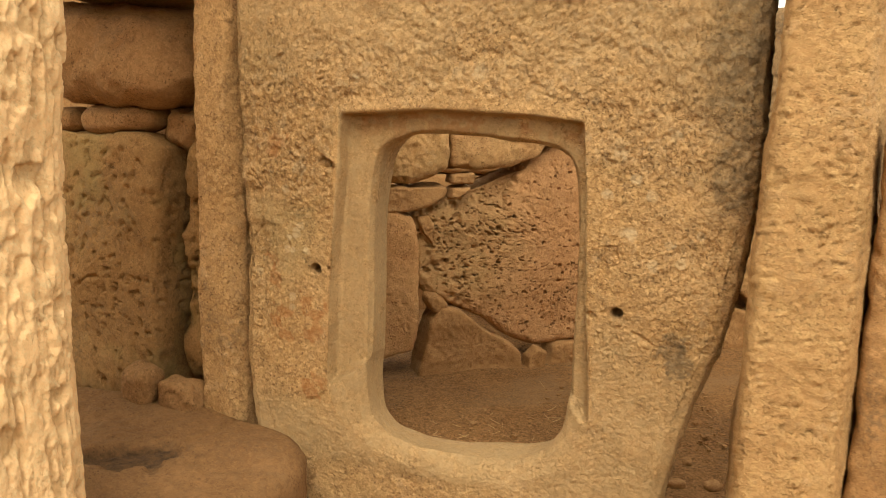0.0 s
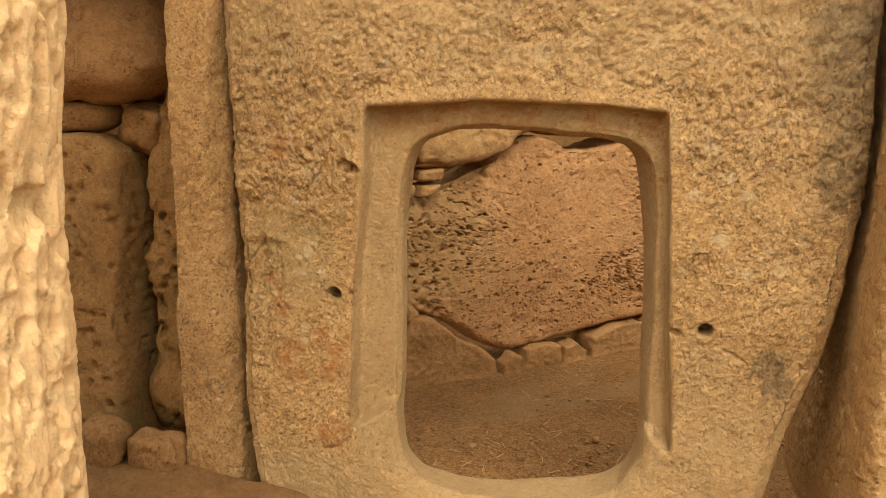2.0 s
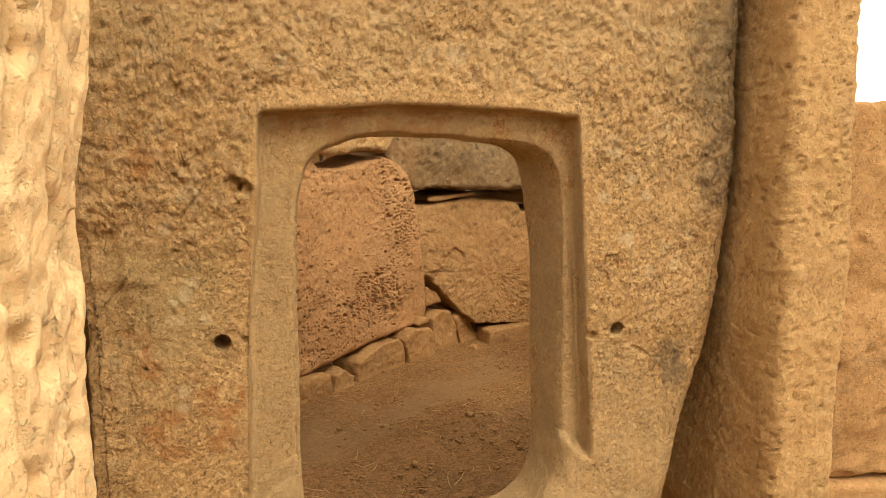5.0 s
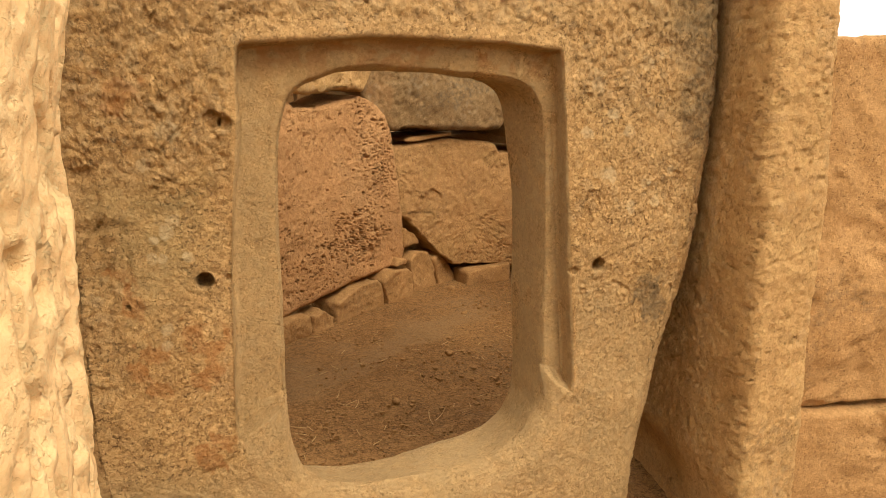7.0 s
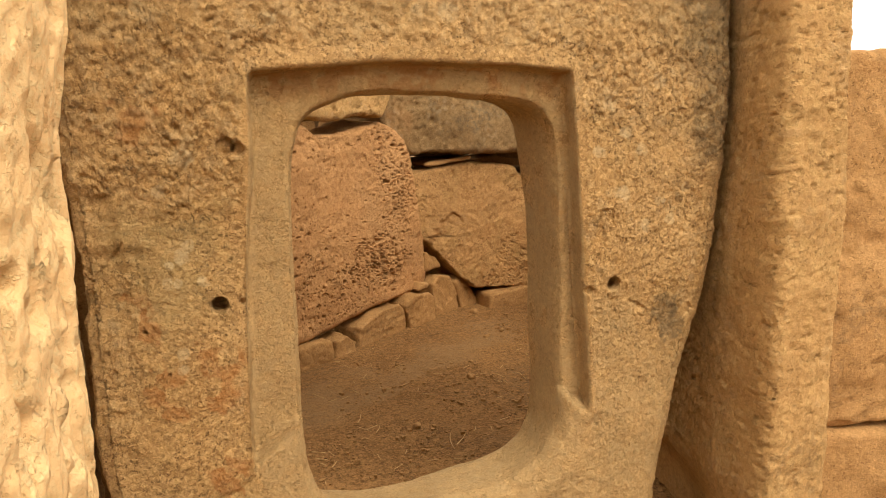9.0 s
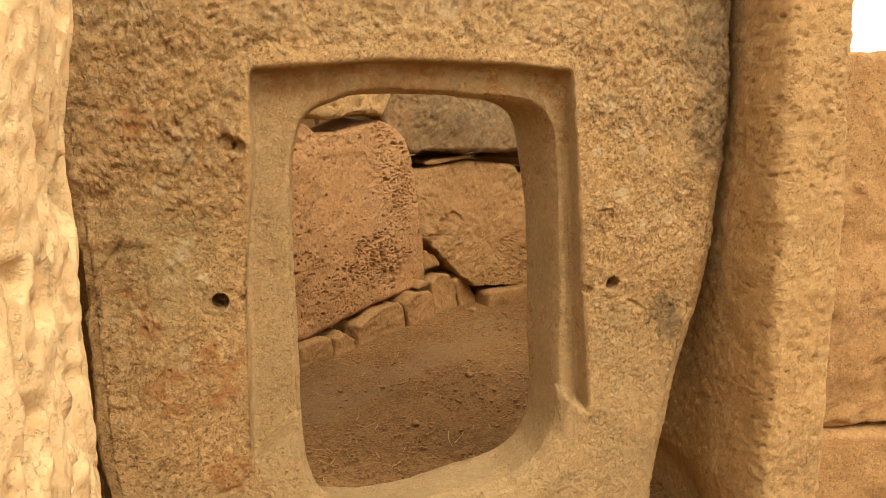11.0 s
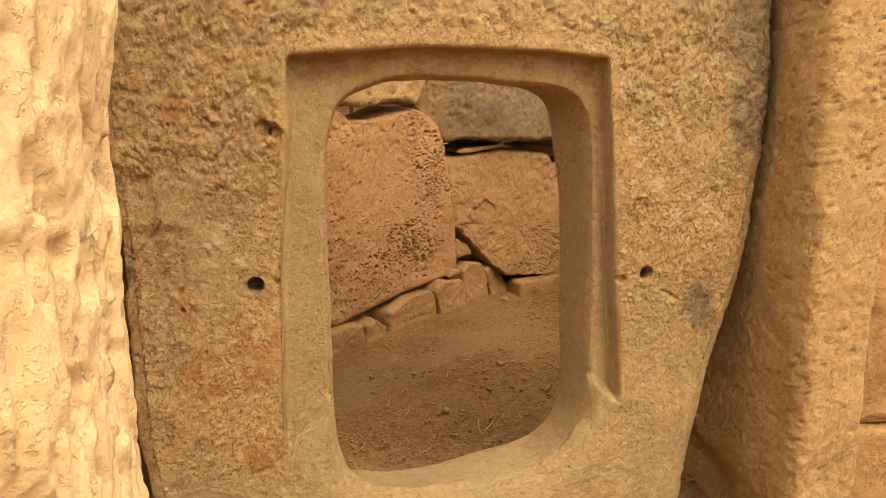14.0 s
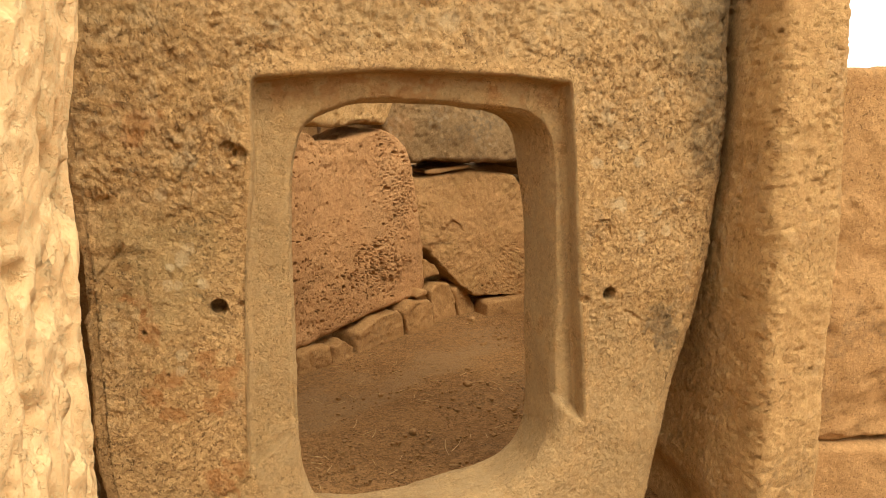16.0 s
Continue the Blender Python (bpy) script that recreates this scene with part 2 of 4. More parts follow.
def reach(outline, centre, angles):
    """How far an outline lies from centre in each direction."""
    pts = np.asarray(outline, float) - centre
    nxt = np.roll(pts, -1, 0)
    d = np.stack([np.cos(angles), np.sin(angles)], 1)
    e = nxt - pts
    den = d[:, None, 0] * e[None, :, 1] - d[:, None, 1] * e[None, :, 0]
    den = np.where(np.abs(den) < 1e-12, 1e-12, den)
    r = (pts[None, :, 0] * e[None, :, 1] - pts[None, :, 1] * e[None, :, 0]) / den
    s = (pts[None, :, 0] * d[:, None, 1] - pts[None, :, 1] * d[:, None, 0]) / den
    r = np.where((s >= -1e-9) & (s <= 1 + 1e-9) & (r > 0), r, 0)
    return r.max(1)


def soften(values, width):
    """Round a closed run of values."""
    if width < 1:
        return values
    k = np.hanning(2 * width + 3)[1:-1]
    k /= k.sum()
    n = len(values)
    padded = np.concatenate([values[-width:], values, values[:width]])
    return np.convolve(padded, k, "valid")[:n]


def weather(verts, faces, amount, size, fine=0.0, fine_size=0.03, pits=0.0, pit_size=0.03, pit_stretch=1.0, pit_share=0.5, salt=0, where=None, sculpt=None, chip=0.0, chip_size=0.025, steep=0.35, wide=0.5, crag=0.0, crag_size=0.06):
    """Pushes a surface in and out along its normals: broad swells, knobs and pits."""
    nor = normals_of(verts, faces)
    d = amount * fbm(verts / size, 4, salt)
    if fine:
        d = d + fine * fbm(verts / fine_size, 3, salt + 20)
    if pits:
        p = verts / pit_size * (1, 1, 1 / pit_stretch) + 0.35 * np.stack([fbm(verts / pit_size / 1.5, 2, salt + 70 + k) for k in range(3)], 1)
        dist, own = cells(p, salt + 40)
        share = step(1 - pit_share - 0.2, 1 - pit_share + 0.2, 0.5 + 0.9 * fbm(verts / 0.3, 2, salt + 60)) if where is None else where(verts)
        d = d - pits * step(wide, wide - steep, dist) * (own > 0.95 - 0.75 * share) * (0.4 + own) * (share > 0.02)
    if chip:
        dist, own = cells(verts / chip_size + 0.4 * fbm(verts / chip_size, 2, salt + 80)[:, None], salt + 90)
        d = d + chip * ((own - 0.5) * 1.2 - 0.8 * dist)
    if crag:
        d = d - crag * np.abs(fbm(verts / crag_size, 4, salt + 130, 0.62)) * step(-0.5, 0.4, fbm(verts / 0.22, 2, salt + 140))
    if sculpt is not None:
        d = d + sculpt(verts)
    return verts + nor * d[:, None]


def pocks(p, size, share, depth, salt, flat=1.0):
    """Scattered round holes with steep sides; share: how many of the places are holed."""
    far, own = cells(p / size * (1, 1, flat) + 0.25 * np.stack([vnoise(p / size * 1.5, salt + 3 + k) for k in range(3)], 1), salt)
    rad = 0.24 + 0.24 * np.modf(own * 37.7)[0]
    return -depth * step(rad, rad * 0.6, far) * (own < share)


def dishes(p, size, stretch, share, depth, salt):
    """Long weathered hollows with a sharp ragged rim and a flat bottom."""
    q = p / size * (1, 1, 1 / stretch)
    far, own = cells(q + 0.22 * np.stack([fbm(q * 2.2, 2, salt + 3 + k) for k in range(3)], 1), salt)
    rad = 0.34 + 0.2 * np.modf(own * 37.7)[0]
    return -depth * (0.6 * step(rad, rad - 0.07, far) + 0.4 * step(rad, 0.0, far)) * (own < share)


def plate(name, outline, thick, origin, along, up=(0, 0, 1), material=None, edge=0.04, cell=0.012, soft=3, parent=None, bulge=0.0, marks=None, **worn):
    """A stone with a broad face of the given outline (in metres along `along` and `up` from origin), rounded rim and a back.
    The face looks to cross(along, up)."""
    o, a, u = np.array(origin, float), np.array(Vector(along).normalized()), np.array(up, float)
    u = u - a * (a @ u)
    u /= np.linalg.norm(u)
    w = np.cross(a, u)
    pts = np.asarray(outline, float)
    low, high = pts.min(0), pts.max(0)
    centre = np.array([(low[0] + high[0]) / 2, (low[1] + high[1]) / 2])
    girth = np.linalg.norm(np.roll(pts, -1, 0) - pts, axis=1).sum()
    n = int(np.clip(girth / cell, 20, 1800))
    ang = np.arange(n) * 2 * math.pi / n
    r = soften(reach(pts, centre, ang), soft)
    size = r.mean()
    m = int(np.clip(size / cell, 5, 300))
    k = edge / max(size, edge * 1.5)
    rows = [(f * (1 - k), 0.0) for f in np.linspace(0.004, 1, m)]
    q = max(4, int(edge * 1.6 / cell))
    rows += [(1 - k + k * math.sin(t), -edge * (1 - math.cos(t))) for t in np.linspace(0, math.pi / 2, q + 1)[1:]]
    s = max(2, int((thick - 2 * edge) / (cell * 1.5)))
    rows += [(1.0, -edge - (thick - 2 * edge) * t) for t in np.linspace(0, 1, s + 1)[1:] if thick > 2 * edge]
    rows += [(1 - k + k * math.cos(t), -thick + edge * (1 - math.sin(t))) for t in np.linspace(0, math.pi / 2, 5)[1:]]
    rows += [(f * (1 - k), -thick) for f in (0.6, 0.004)]
    f = np.array([x[0] for x in rows])
    h = np.array([x[1] for x in rows])
    x = centre[0] + f[:, None] * (r * np.cos(ang))[None]
    y = centre[1] + f[:, None] * (r * np.sin(ang))[None]
    z = np.repeat(h[:, None], n, 1) + bulge * np.clip(1 - f[:, None] ** 2, 0, 1) * (h[:, None] > -thick / 2)
    verts = o + x.ravel()[:, None] * a + y.ravel()[:, None] * u + z.ravel()[:, None] * w
    faces = grid_faces(len(rows), n)[:, ::-1]
    worn.setdefault("amount", 0.012)
    worn.setdefault("size", 0.25)
    flat = verts
    verts = weather(verts, faces, **worn)
    return make(name, verts, faces, material, parent, None if marks is None else marks(flat, verts, w))


def carved(p, line, width, depth):
    """A groove along a line of points in the plane of p's two columns."""
    best = np.full(len(p), 9.0)
    for a, b in zip(line, line[1:]):
        a, b = np.array(a), np.array(b)
        t = np.clip(((p - a) @ (b - a)) / ((b - a) @ (b - a)), 0, 1)
        best = np.minimum(best, np.linalg.norm(p - a - t[:, None] * (b - a), axis=1))
    return -depth * step(width, width * 0.2, best)


def pillar(name, levels, material, cell=0.012, power=4.0, turn=0.0, parent=None, **worn):
    """A standing stone through level sections (z, x, y, half width, half depth), squarish with rounded corners, closed above and below."""
    lv = np.array(levels, float)
    z0, z1 = lv[0, 0], lv[-1, 0]
    m = int((z1 - z0) / cell)
    girth = 4 * (lv[:, 3].max() + lv[:, 4].max())
    n = int(girth / cell)
    zz = np.linspace(z0, z1, m)
    cx, cy, hx, hy = [soften_line(np.interp(zz, lv[:, 0], lv[:, c]), int(0.08 / cell)) for c in range(1, 5)]
    ang = np.arange(n) * 2 * math.pi / n
    c, s = np.cos(ang), np.sin(ang)
    k = (np.abs(c) ** power + np.abs(s) ** power) ** (-1 / power)
    x, y = (k * c)[None] * hx[:, None], (k * s)[None] * hy[:, None]
    t = radians(turn)
    px = cx[:, None] + x * math.cos(t) - y * math.sin(t)
    py = cy[:, None] + x * math.sin(t) + y * math.cos(t)
    pz = np.repeat(zz[:, None], n, 1)
    return column(name, np.stack([px, py, pz], 2), material, cell, parent, worn)


def prism(name, sections, material, cell=0.006, corner=0.02, parent=None, **worn):
    """A standing stone through level sections (z, plan corners counter-clockwise), with flat sides and slightly rounded arrises."""
    levels = np.array([z for z, _ in sections], float)
    plans = np.array([c for _, c in sections], float)
    zz = np.linspace(levels[0], levels[-1], int((levels[-1] - levels[0]) / cell))
    corners = np.stack([np.stack([soften_line(np.interp(zz, levels, plans[:, k, c]), int(0.06 / cell)) for c in (0, 1)], 1) for k in range(plans.shape[1])], 1)
    girth = np.linalg.norm(np.roll(plans[0], -1, 0) - plans[0], axis=1).sum()
    n = int(girth / cell)
    ang = np.arange(n) * 2 * math.pi / n
    body = []
    for z, plan in zip(zz, corners):
        mid = plan.mean(0)
        r = soften(reach(plan, mid, ang), int(corner / cell))
        body.append(np.stack([mid[0] + r * np.cos(ang), mid[1] + r * np.sin(ang), np.full(n, z)], 1))
    return column(name, np.array(body), material, cell, parent, worn)


def column(name, body, material, cell, parent, worn):
    """Closes rings into a stone, and weathers it."""
    n = body.shape[1]
    e = max(3, int(0.05 / cell))
    caps = []
    for end, sign in ((0, -1), (-1, 1)):
        mid = body[end].mean(0)
        rings = []
        for a in np.linspace(0, 1, e + 10)[1:]:
            f = 1 - 0.999 * a ** 1.3
            ring = mid + (body[end] - mid) * f
            ring[:, 2] += sign * 0.05 * math.sqrt(max(0, 1 - f * f))
            rings.append(ring)
        caps.append(np.array(rings))
    verts = np.concatenate([caps[0][::-1], body, caps[1]])
    faces = grid_faces(len(verts), n)
    verts = verts.reshape(-1, 3)
    worn.setdefault("amount", 0.012)
    worn.setdefault("size", 0.3)
    out = weather(verts, faces, **worn)
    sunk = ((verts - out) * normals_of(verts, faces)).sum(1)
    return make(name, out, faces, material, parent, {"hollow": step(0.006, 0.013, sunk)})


def soften_line(v, width):
    if width < 1:
        return v
    k = np.hanning(2 * width + 3)[1:-1]
    k /= k.sum()
    return np.convolve(np.concatenate([np.full(width, v[0]), v, np.full(width, v[-1])]), k, "valid")


def boulder(name, centre, half, material, turn=0.0, lean=0.0, cell=0.012, power=2.6, parent=None, **worn):
    """A loose rounded stone."""
    n = int(np.clip(4 * (half[0] + half[2]) / cell, 14, 500))
    m = max(8, n // 2)
    th = np.linspace(0.01, math.pi - 0.01, m)
    ph = np.arange(n) * 2 * math.pi / n
    d = np.stack([np.sin(th)[:, None] * np.cos(ph), np.sin(th)[:, None] * np.sin(ph), np.repeat(-np.cos(th)[:, None], n, 1)], 2).reshape(-1, 3)
    k = (np.abs(d) ** power).sum(1) ** (-1 / power)
    p = d * k[:, None] * np.array(half)
    rot = np.array(Euler((0, radians(lean), radians(turn))).to_matrix())
    verts = p @ rot.T + np.array(centre)
    faces = grid_faces(m, n)
    worn.setdefault("amount", 0.25 * min(half))
    worn.setdefault("size", 1.1 * max(half))
    return make(name, weather(verts, faces, **worn), faces, material, parent)


# ---- the holed slab ----
FACE = 2.16


def build_slab():
    n = 1350
    centre = np.array([-0.655, 0.78])
    ang = np.arange(n) * 2 * math.pi / n

    front = [(-0.995, 0.80), (-0.998, 0.42), (-0.975, 0.345), (-0.92, 0.29), (-0.82, 0.264), (-0.60, 0.258), (-0.47, 0.278), (-0.39, 0.325), (-0.34, 0.40), (-0.322, 0.50), (-0.326, 0.80),
             (-0.332, 1.08), (-0.340, 1.18), (-0.362, 1.228), (-0.405, 1.256), (-0.50, 1.272), (-0.645, 1.283), (-0.76, 1.290), (-0.85, 1.284), (-0.935, 1.254), (-0.970, 1.220), (-0.987, 1.16), (-0.995, 1.04)]
    opening = soften(reach(front, centre, ang), 11)
    behind = soften(reach([(-1.025, 0.80), (-1.035, 0.42), (-1.02, 0.30), (-0.97, 0.245), (-0.86, 0.222), (-0.70, 0.218), (-0.60, 0.236), (-0.50, 0.248), (-0.425, 0.268), (-0.370, 0.310), (-0.338, 0.375), (-0.327, 0.47), (-0.333, 0.65), (-0.345, 0.82),
                             (-0.357, 1.02), (-0.366, 1.14), (-0.376, 1.20), (-0.398, 1.236), (-0.438, 1.264), (-0.495, 1.282), (-0.62, 1.297), (-0.82, 1.302), (-0.92, 1.288), (-0.98, 1.24), (-1.008, 1.18), (-1.02, 1.08)], centre, ang), 14)
    recess = reach([(-1.074, 1.338), (-0.95, 1.349), (-0.80, 1.356), (-0.65, 1.354), (-0.48, 1.345), (-0.315, 1.330), (-0.283, 0.90), (-0.255, 0.470), (-0.268, 0.40),
                    (-0.34, 0.27), (-0.50, 0.20), (-0.80, 0.19), (-0.98, 0.25), (-1.075, 0.36), (-1.118, 0.443), (-1.105, 0.80)], centre, ang)
    recess = np.maximum(soften(recess, 5), opening + 0.012)
    outer = reach([(0.125, 2.25), (0.158, 1.62), (0.160, 1.22), (0.152, 1.06), (0.130, 0.88), (0.103, 0.74), (0.05, 0.56), (-0.005, 0.39), (-0.04, 0.20), (-0.08, -0.02), (-0.12, -0.20),
                   (-1.34, -0.20), (-1.40, 0.10), (-1.432, 0.30), (-1.456, 0.45), (-1.466, 0.66), (-1.468, 0.87), (-1.470, 1.09), (-1.476, 1.30), (-1.482, 1.52), (-1.47, 1.80), (-1.42, 2.25), (-0.7, 2.32)], centre, ang)
    outer = soften(outer, 7)
    edge_z = centre[1] + recess * np.sin(ang)
    low = soften(1 - step(0.440, 0.468, edge_z), 3)
    deep = 0.062 * (1 - low)
    one = np.ones(n)
    keys = [(behind, 2.40 * one, 34), (opening, FACE + deep + 0.03 + 0.02 * low, 5), (opening + 0.010, FACE + deep + 0.004 + 0.024 * low, 4), (opening + 0.022, FACE + deep + 0.016 * low, 18), (recess - 0.012, FACE + deep + 0.001 * low, 3),
            (recess - 0.004, FACE + np.maximum(deep - 0.008, 0), 8), (recess, FACE + 0.006 * (1 - low), 3), (recess + 0.006, FACE * one, 200), (outer - 0.045, FACE + 0.004 * one, 5), (outer - 0.012, FACE + 0.022 * one, 4),
            (outer, FACE + 0.06 * one, 14), (outer, 2.46 * one, 3), (outer - 0.05, 2.50 * one, 12), (behind + 0.05, 2.44 * one, 4)]
    rings = []
    for k, (r0, y0, count) in enumerate(keys):
        r1, y1, _ = keys[(k + 1) % len(keys)]
        for f in np.arange(count) / count:
            rings.append(np.stack([centre[0] + (r0 + (r1 - r0) * f) * np.cos(ang), y0 + (y1 - y0) * f, centre[1] + (r0 + (r1 - r0) * f) * np.sin(ang)], 1))
    m = len(rings)
    verts = np.concatenate(rings)
    faces = grid_faces(m, n, wrap_rows=True)
    nor = normals_of(verts, faces)
    flip = np.sign((nor[:, 1] * (verts[:, 1] < 2.17)).sum())
    if flip > 0:
        faces, nor = faces[:, ::-1], -nor
    x, y, z = verts.T
    # face roughness: knobbly above, rubbed smooth inside the rebate
    dist_face = np.repeat(np.arange(m), n)
    first = sum(k[2] for k in keys[:7])
    on_face = step(first - 1, first + 12, dist_face)
    knob = fbm(verts / 0.024, 3, 5)
    c1, own = cells(verts / 0.026 + 0.5 * fbm(verts / 0.03, 2, 9)[:, None], 3)
    c2, own2 = cells(verts / 0.017 + 0.4 * fbm(verts / 0.02, 2, 19)[:, None], 23)
    patch = step(-0.55, 0.5, 0.8 * fbm(verts / 0.35, 3, 12) + 0.5 * (z - 0.75) + 0.25 * step(-0.4, 0.0, x) - 1.0 * step(-0.95, -1.12, x) * step(1.3, 0.95, z) - 0.9 * step(0.80, 0.55, z) * step(-0.6, -0.2, x) - 0.5 * step(0.45, 0.2, z))
    rough = on_face * (0.22 + 0.78 * patch)
    d = 0.009 * fbm(verts / 0.3, 3, 1) + 0.0025 * on_face * fbm(verts / 0.09, 2, 2) + rough * (0.003 * knob + 0.006 * (own - 0.5) - 0.005 * c1 + 0.0045 * (own2 - 0.5) - 0.003 * c2 - 0.003 * np.abs(fbm(verts / (0.026, 0.026, 0.017), 3, 37)))
    d -= rough * 0.008 * step(0.45, 0.12, c1) * (own > 0.72) + (0.2 + 0.8 * on_face) * 0.004 * step(0.4, 0.1, c2) * (own2 > 0.86)
    d += 0.0015 * fbm(verts / 0.011, 2, 33) * (0.4 + 0.6 * on_face)
    xz = np.stack([x + 0.006 * vnoise(verts / 0.03, 81), z + 0.006 * vnoise(verts / 0.03, 82)], 1)
    # a flaked edge, cracks and a worn nib
    flake = step(0.0, 0.03, -1.345 - 0.06 * (z - 0.95) - xz[:, 0]) * step(1.13, 1.07, z) * step(0.50, 0.80, z)
    d -= 0.014 * on_face * flake
    d -= 0.010 * on_face * step(0.03, 0.0, xz[:, 0] + 1.33) * step(0.99, 0.96, z) * step(0.80, 0.84, z)
    for line, width, depth in (([(-1.46, 0.85), (-1.414, 0.92), (-1.375, 0.954), (-1.35, 0.989)], 0.006, 0.006), ([(-1.241, 1.108), (-1.213, 1.152), (-1.178, 1.198)], 0.006, 0.008),
                               ([(-0.15, 0.746), (-0.119, 0.728), (-0.087, 0.702), (-0.055, 0.701)], 0.007, 0.005), ([(-0.245, 0.965), (-0.232, 0.985), (-0.208, 0.984), (-0.194, 0.947)], 0.005, 0.005),
                               ([(-1.118, 0.44), (-1.15, 0.39), (-1.20, 0.38)], 0.012, 0.006)):
        d += on_face * carved(xz, line, width, depth)
    verts = verts + nor * d[:, None]
    # drilled holes
    for hx, hz, rad, depth in ((-1.168, 0.834, 0.0185, 0.07), (-0.193, 0.793, 0.0175, 0.07), (-1.118, 0.838, 0.008, 0.012), (-1.327, 0.79, 0.0055, 0.015),
                               (-1.131, 1.182, 0.020, 0.020), (-1.105, 1.174, 0.015, 0.018), (-0.266, 0.783, 0.012, 0.012), (-1.285, 0.69, 0.004, 0.01)):
        q = np.hypot(verts[:, 0] - hx, verts[:, 2] - hz)
        verts[:, 1] += depth * step(rad * 1.12, rad * 0.80, q) * (verts[:, 1] < FACE + 0.055)
    ragged = 1 + 0.35 * fbm(verts / 0.02, 2, 91)

    def blots(spots):
        out = np.zeros(len(verts))
        for bx, bz, r in spots:
            out = np.maximum(out, step(1.15, 0.75, np.hypot(x - bx, z - bz) / r * ragged))
        return out

    lichen = blots([(-1.241, 0.947, 0.017), (-1.271, 0.895, 0.013), (-1.249, 0.893, 0.012), (-1.199, 0.892, 0.012), (-1.252, 0.734, 0.015), (-1.256, 0.698, 0.012), (-1.265, 0.932, 0.012), (-1.272, 1.094, 0.014), (-1.22, 1.163, 0.022), (-1.225, 0.97, 0.015),
                    (-0.17, 1.03, 0.022), (-0.115, 1.132, 0.02), (-0.06, 1.00, 0.016), (-0.03, 0.95, 0.017), (-0.10, 0.94, 0.015), (0.02, 1.03, 0.014), (-0.21, 1.25, 0.02), (-0.16, 1.18, 0.016), (-0.62, 1.47, 0.026), (-0.07, 1.30, 0.018), (-1.02, 1.45, 0.016), (-0.24, 1.13, 0.016)])
    lichen = np.maximum(lichen, on_face * 0.35 * (0.3 + 0.7 * patch) * step(0.05, 0.6, fbm(verts / 0.022, 3, 95)))
    rust = np.maximum(blots([(-1.343, 0.836, 0.04), (-1.318, 0.79, 0.03), (-1.291, 0.659, 0.05), (-1.272, 0.602, 0.03), (-1.18, 0.70, 0.05), (-1.182, 0.63, 0.04), (-1.176, 0.434, 0.05), (-1.308, 1.23, 0.05)]),
                      0.9 * step(1.24, 1.33, z) * step(1.37, 1.34, z) * step(0.2, 0.45, fbm(verts / 0.05, 3, 97) + 0.35 * step(-0.55, -0.75, x)) * (dist_face < first)) * step(-0.1, 0.3, fbm(verts / 0.04, 3, 99) + 0.2)
    grime = np.maximum(blots([(-0.03, 0.70, 0.045), (-0.015, 0.665, 0.04)]), 0.9 * step(-0.05, 0.08, x + 0.06 * fbm(verts / 0.08, 3, 103)) * step(1.0, 1.15, z))
    grime = np.maximum(grime, on_face * 0.32 * step(0.1, 0.7, fbm(verts / 0.016, 2, 105)) * (0.25 + 0.75 * patch) * (1 - 0.7 * step(1.3, 1.5, z)))
    grime = np.maximum(grime, on_face * 0.25 * step(0.35, 0.75, fbm(verts / 0.11, 4, 107)) * step(1.0, 1.1, z) * step(1.5, 1.35, z))
    verts[:, 1] += 0.055 * (verts[:, 0] + 0.75) + 0.010 * np.clip((-1.385 - x) / 0.085, 0, 1) ** 2 * (y < 2.3)
    at = Vector((-0.655, 2.33, -0.2))
    slab = new("porthole_slab")
    slab.location = at
    verts = verts - np.array(at)
    rubbed = (1 - 0.45 * on_face) * np.where(dist_face < first, 1.0, 0.0) * step(-0.5, 0.3, 0.5 + fbm(verts / 0.08, 3, 111))
    pale_top = on_face * 0.6 * step(1.35, 1.6, z + 0.1 * fbm(verts / 0.15, 3, 119))
    smooth_low = on_face * 0.75 * step(0.85, 0.6, z + 0.12 * fbm(verts / 0.15, 3, 113)) * step(-0.5, -0.2, x)
    rubbed = np.maximum(np.maximum(np.maximum(rubbed, pale_top), smooth_low), step(0.45, 0.30, z + 0.05 * fbm(verts / 0.1, 2, 115)) * step(0.14, 0.24, z))
    moss = on_face * step(0.20, 0.05, np.hypot((x + 1.27) * 1.1, (z - 0.93) * 0.7) + 0.06 * fbm(verts / 0.08, 3, 117))
    marks = {"lichen": lichen, "rust": rust, "grime": grime, "rubbed": rubbed, "moss": moss}
    inner = (faces // n).max(1) <= first - 2
    inner |= (faces.min(1) // n == 0) & ((faces // n).max(1) == m - 1)
    for name, own_faces in (("slab_body", faces[~inner]), ("porthole_lining", faces[inner])):
        used, index = np.unique(own_faces, return_inverse=True)
        piece = make(name, verts[used], index.reshape(own_faces.shape), M_SLAB, slab, {k: v[used] for k, v in marks.items()})
        if name == "porthole_lining":
            tagged(piece, "smooth rubbed rebate and reveal of the porthole")
    tagged(slab, "weathered honey limestone slab with a rectangular porthole cut through it, drilled holes beside a rebate", "stone slab")


build_slab()

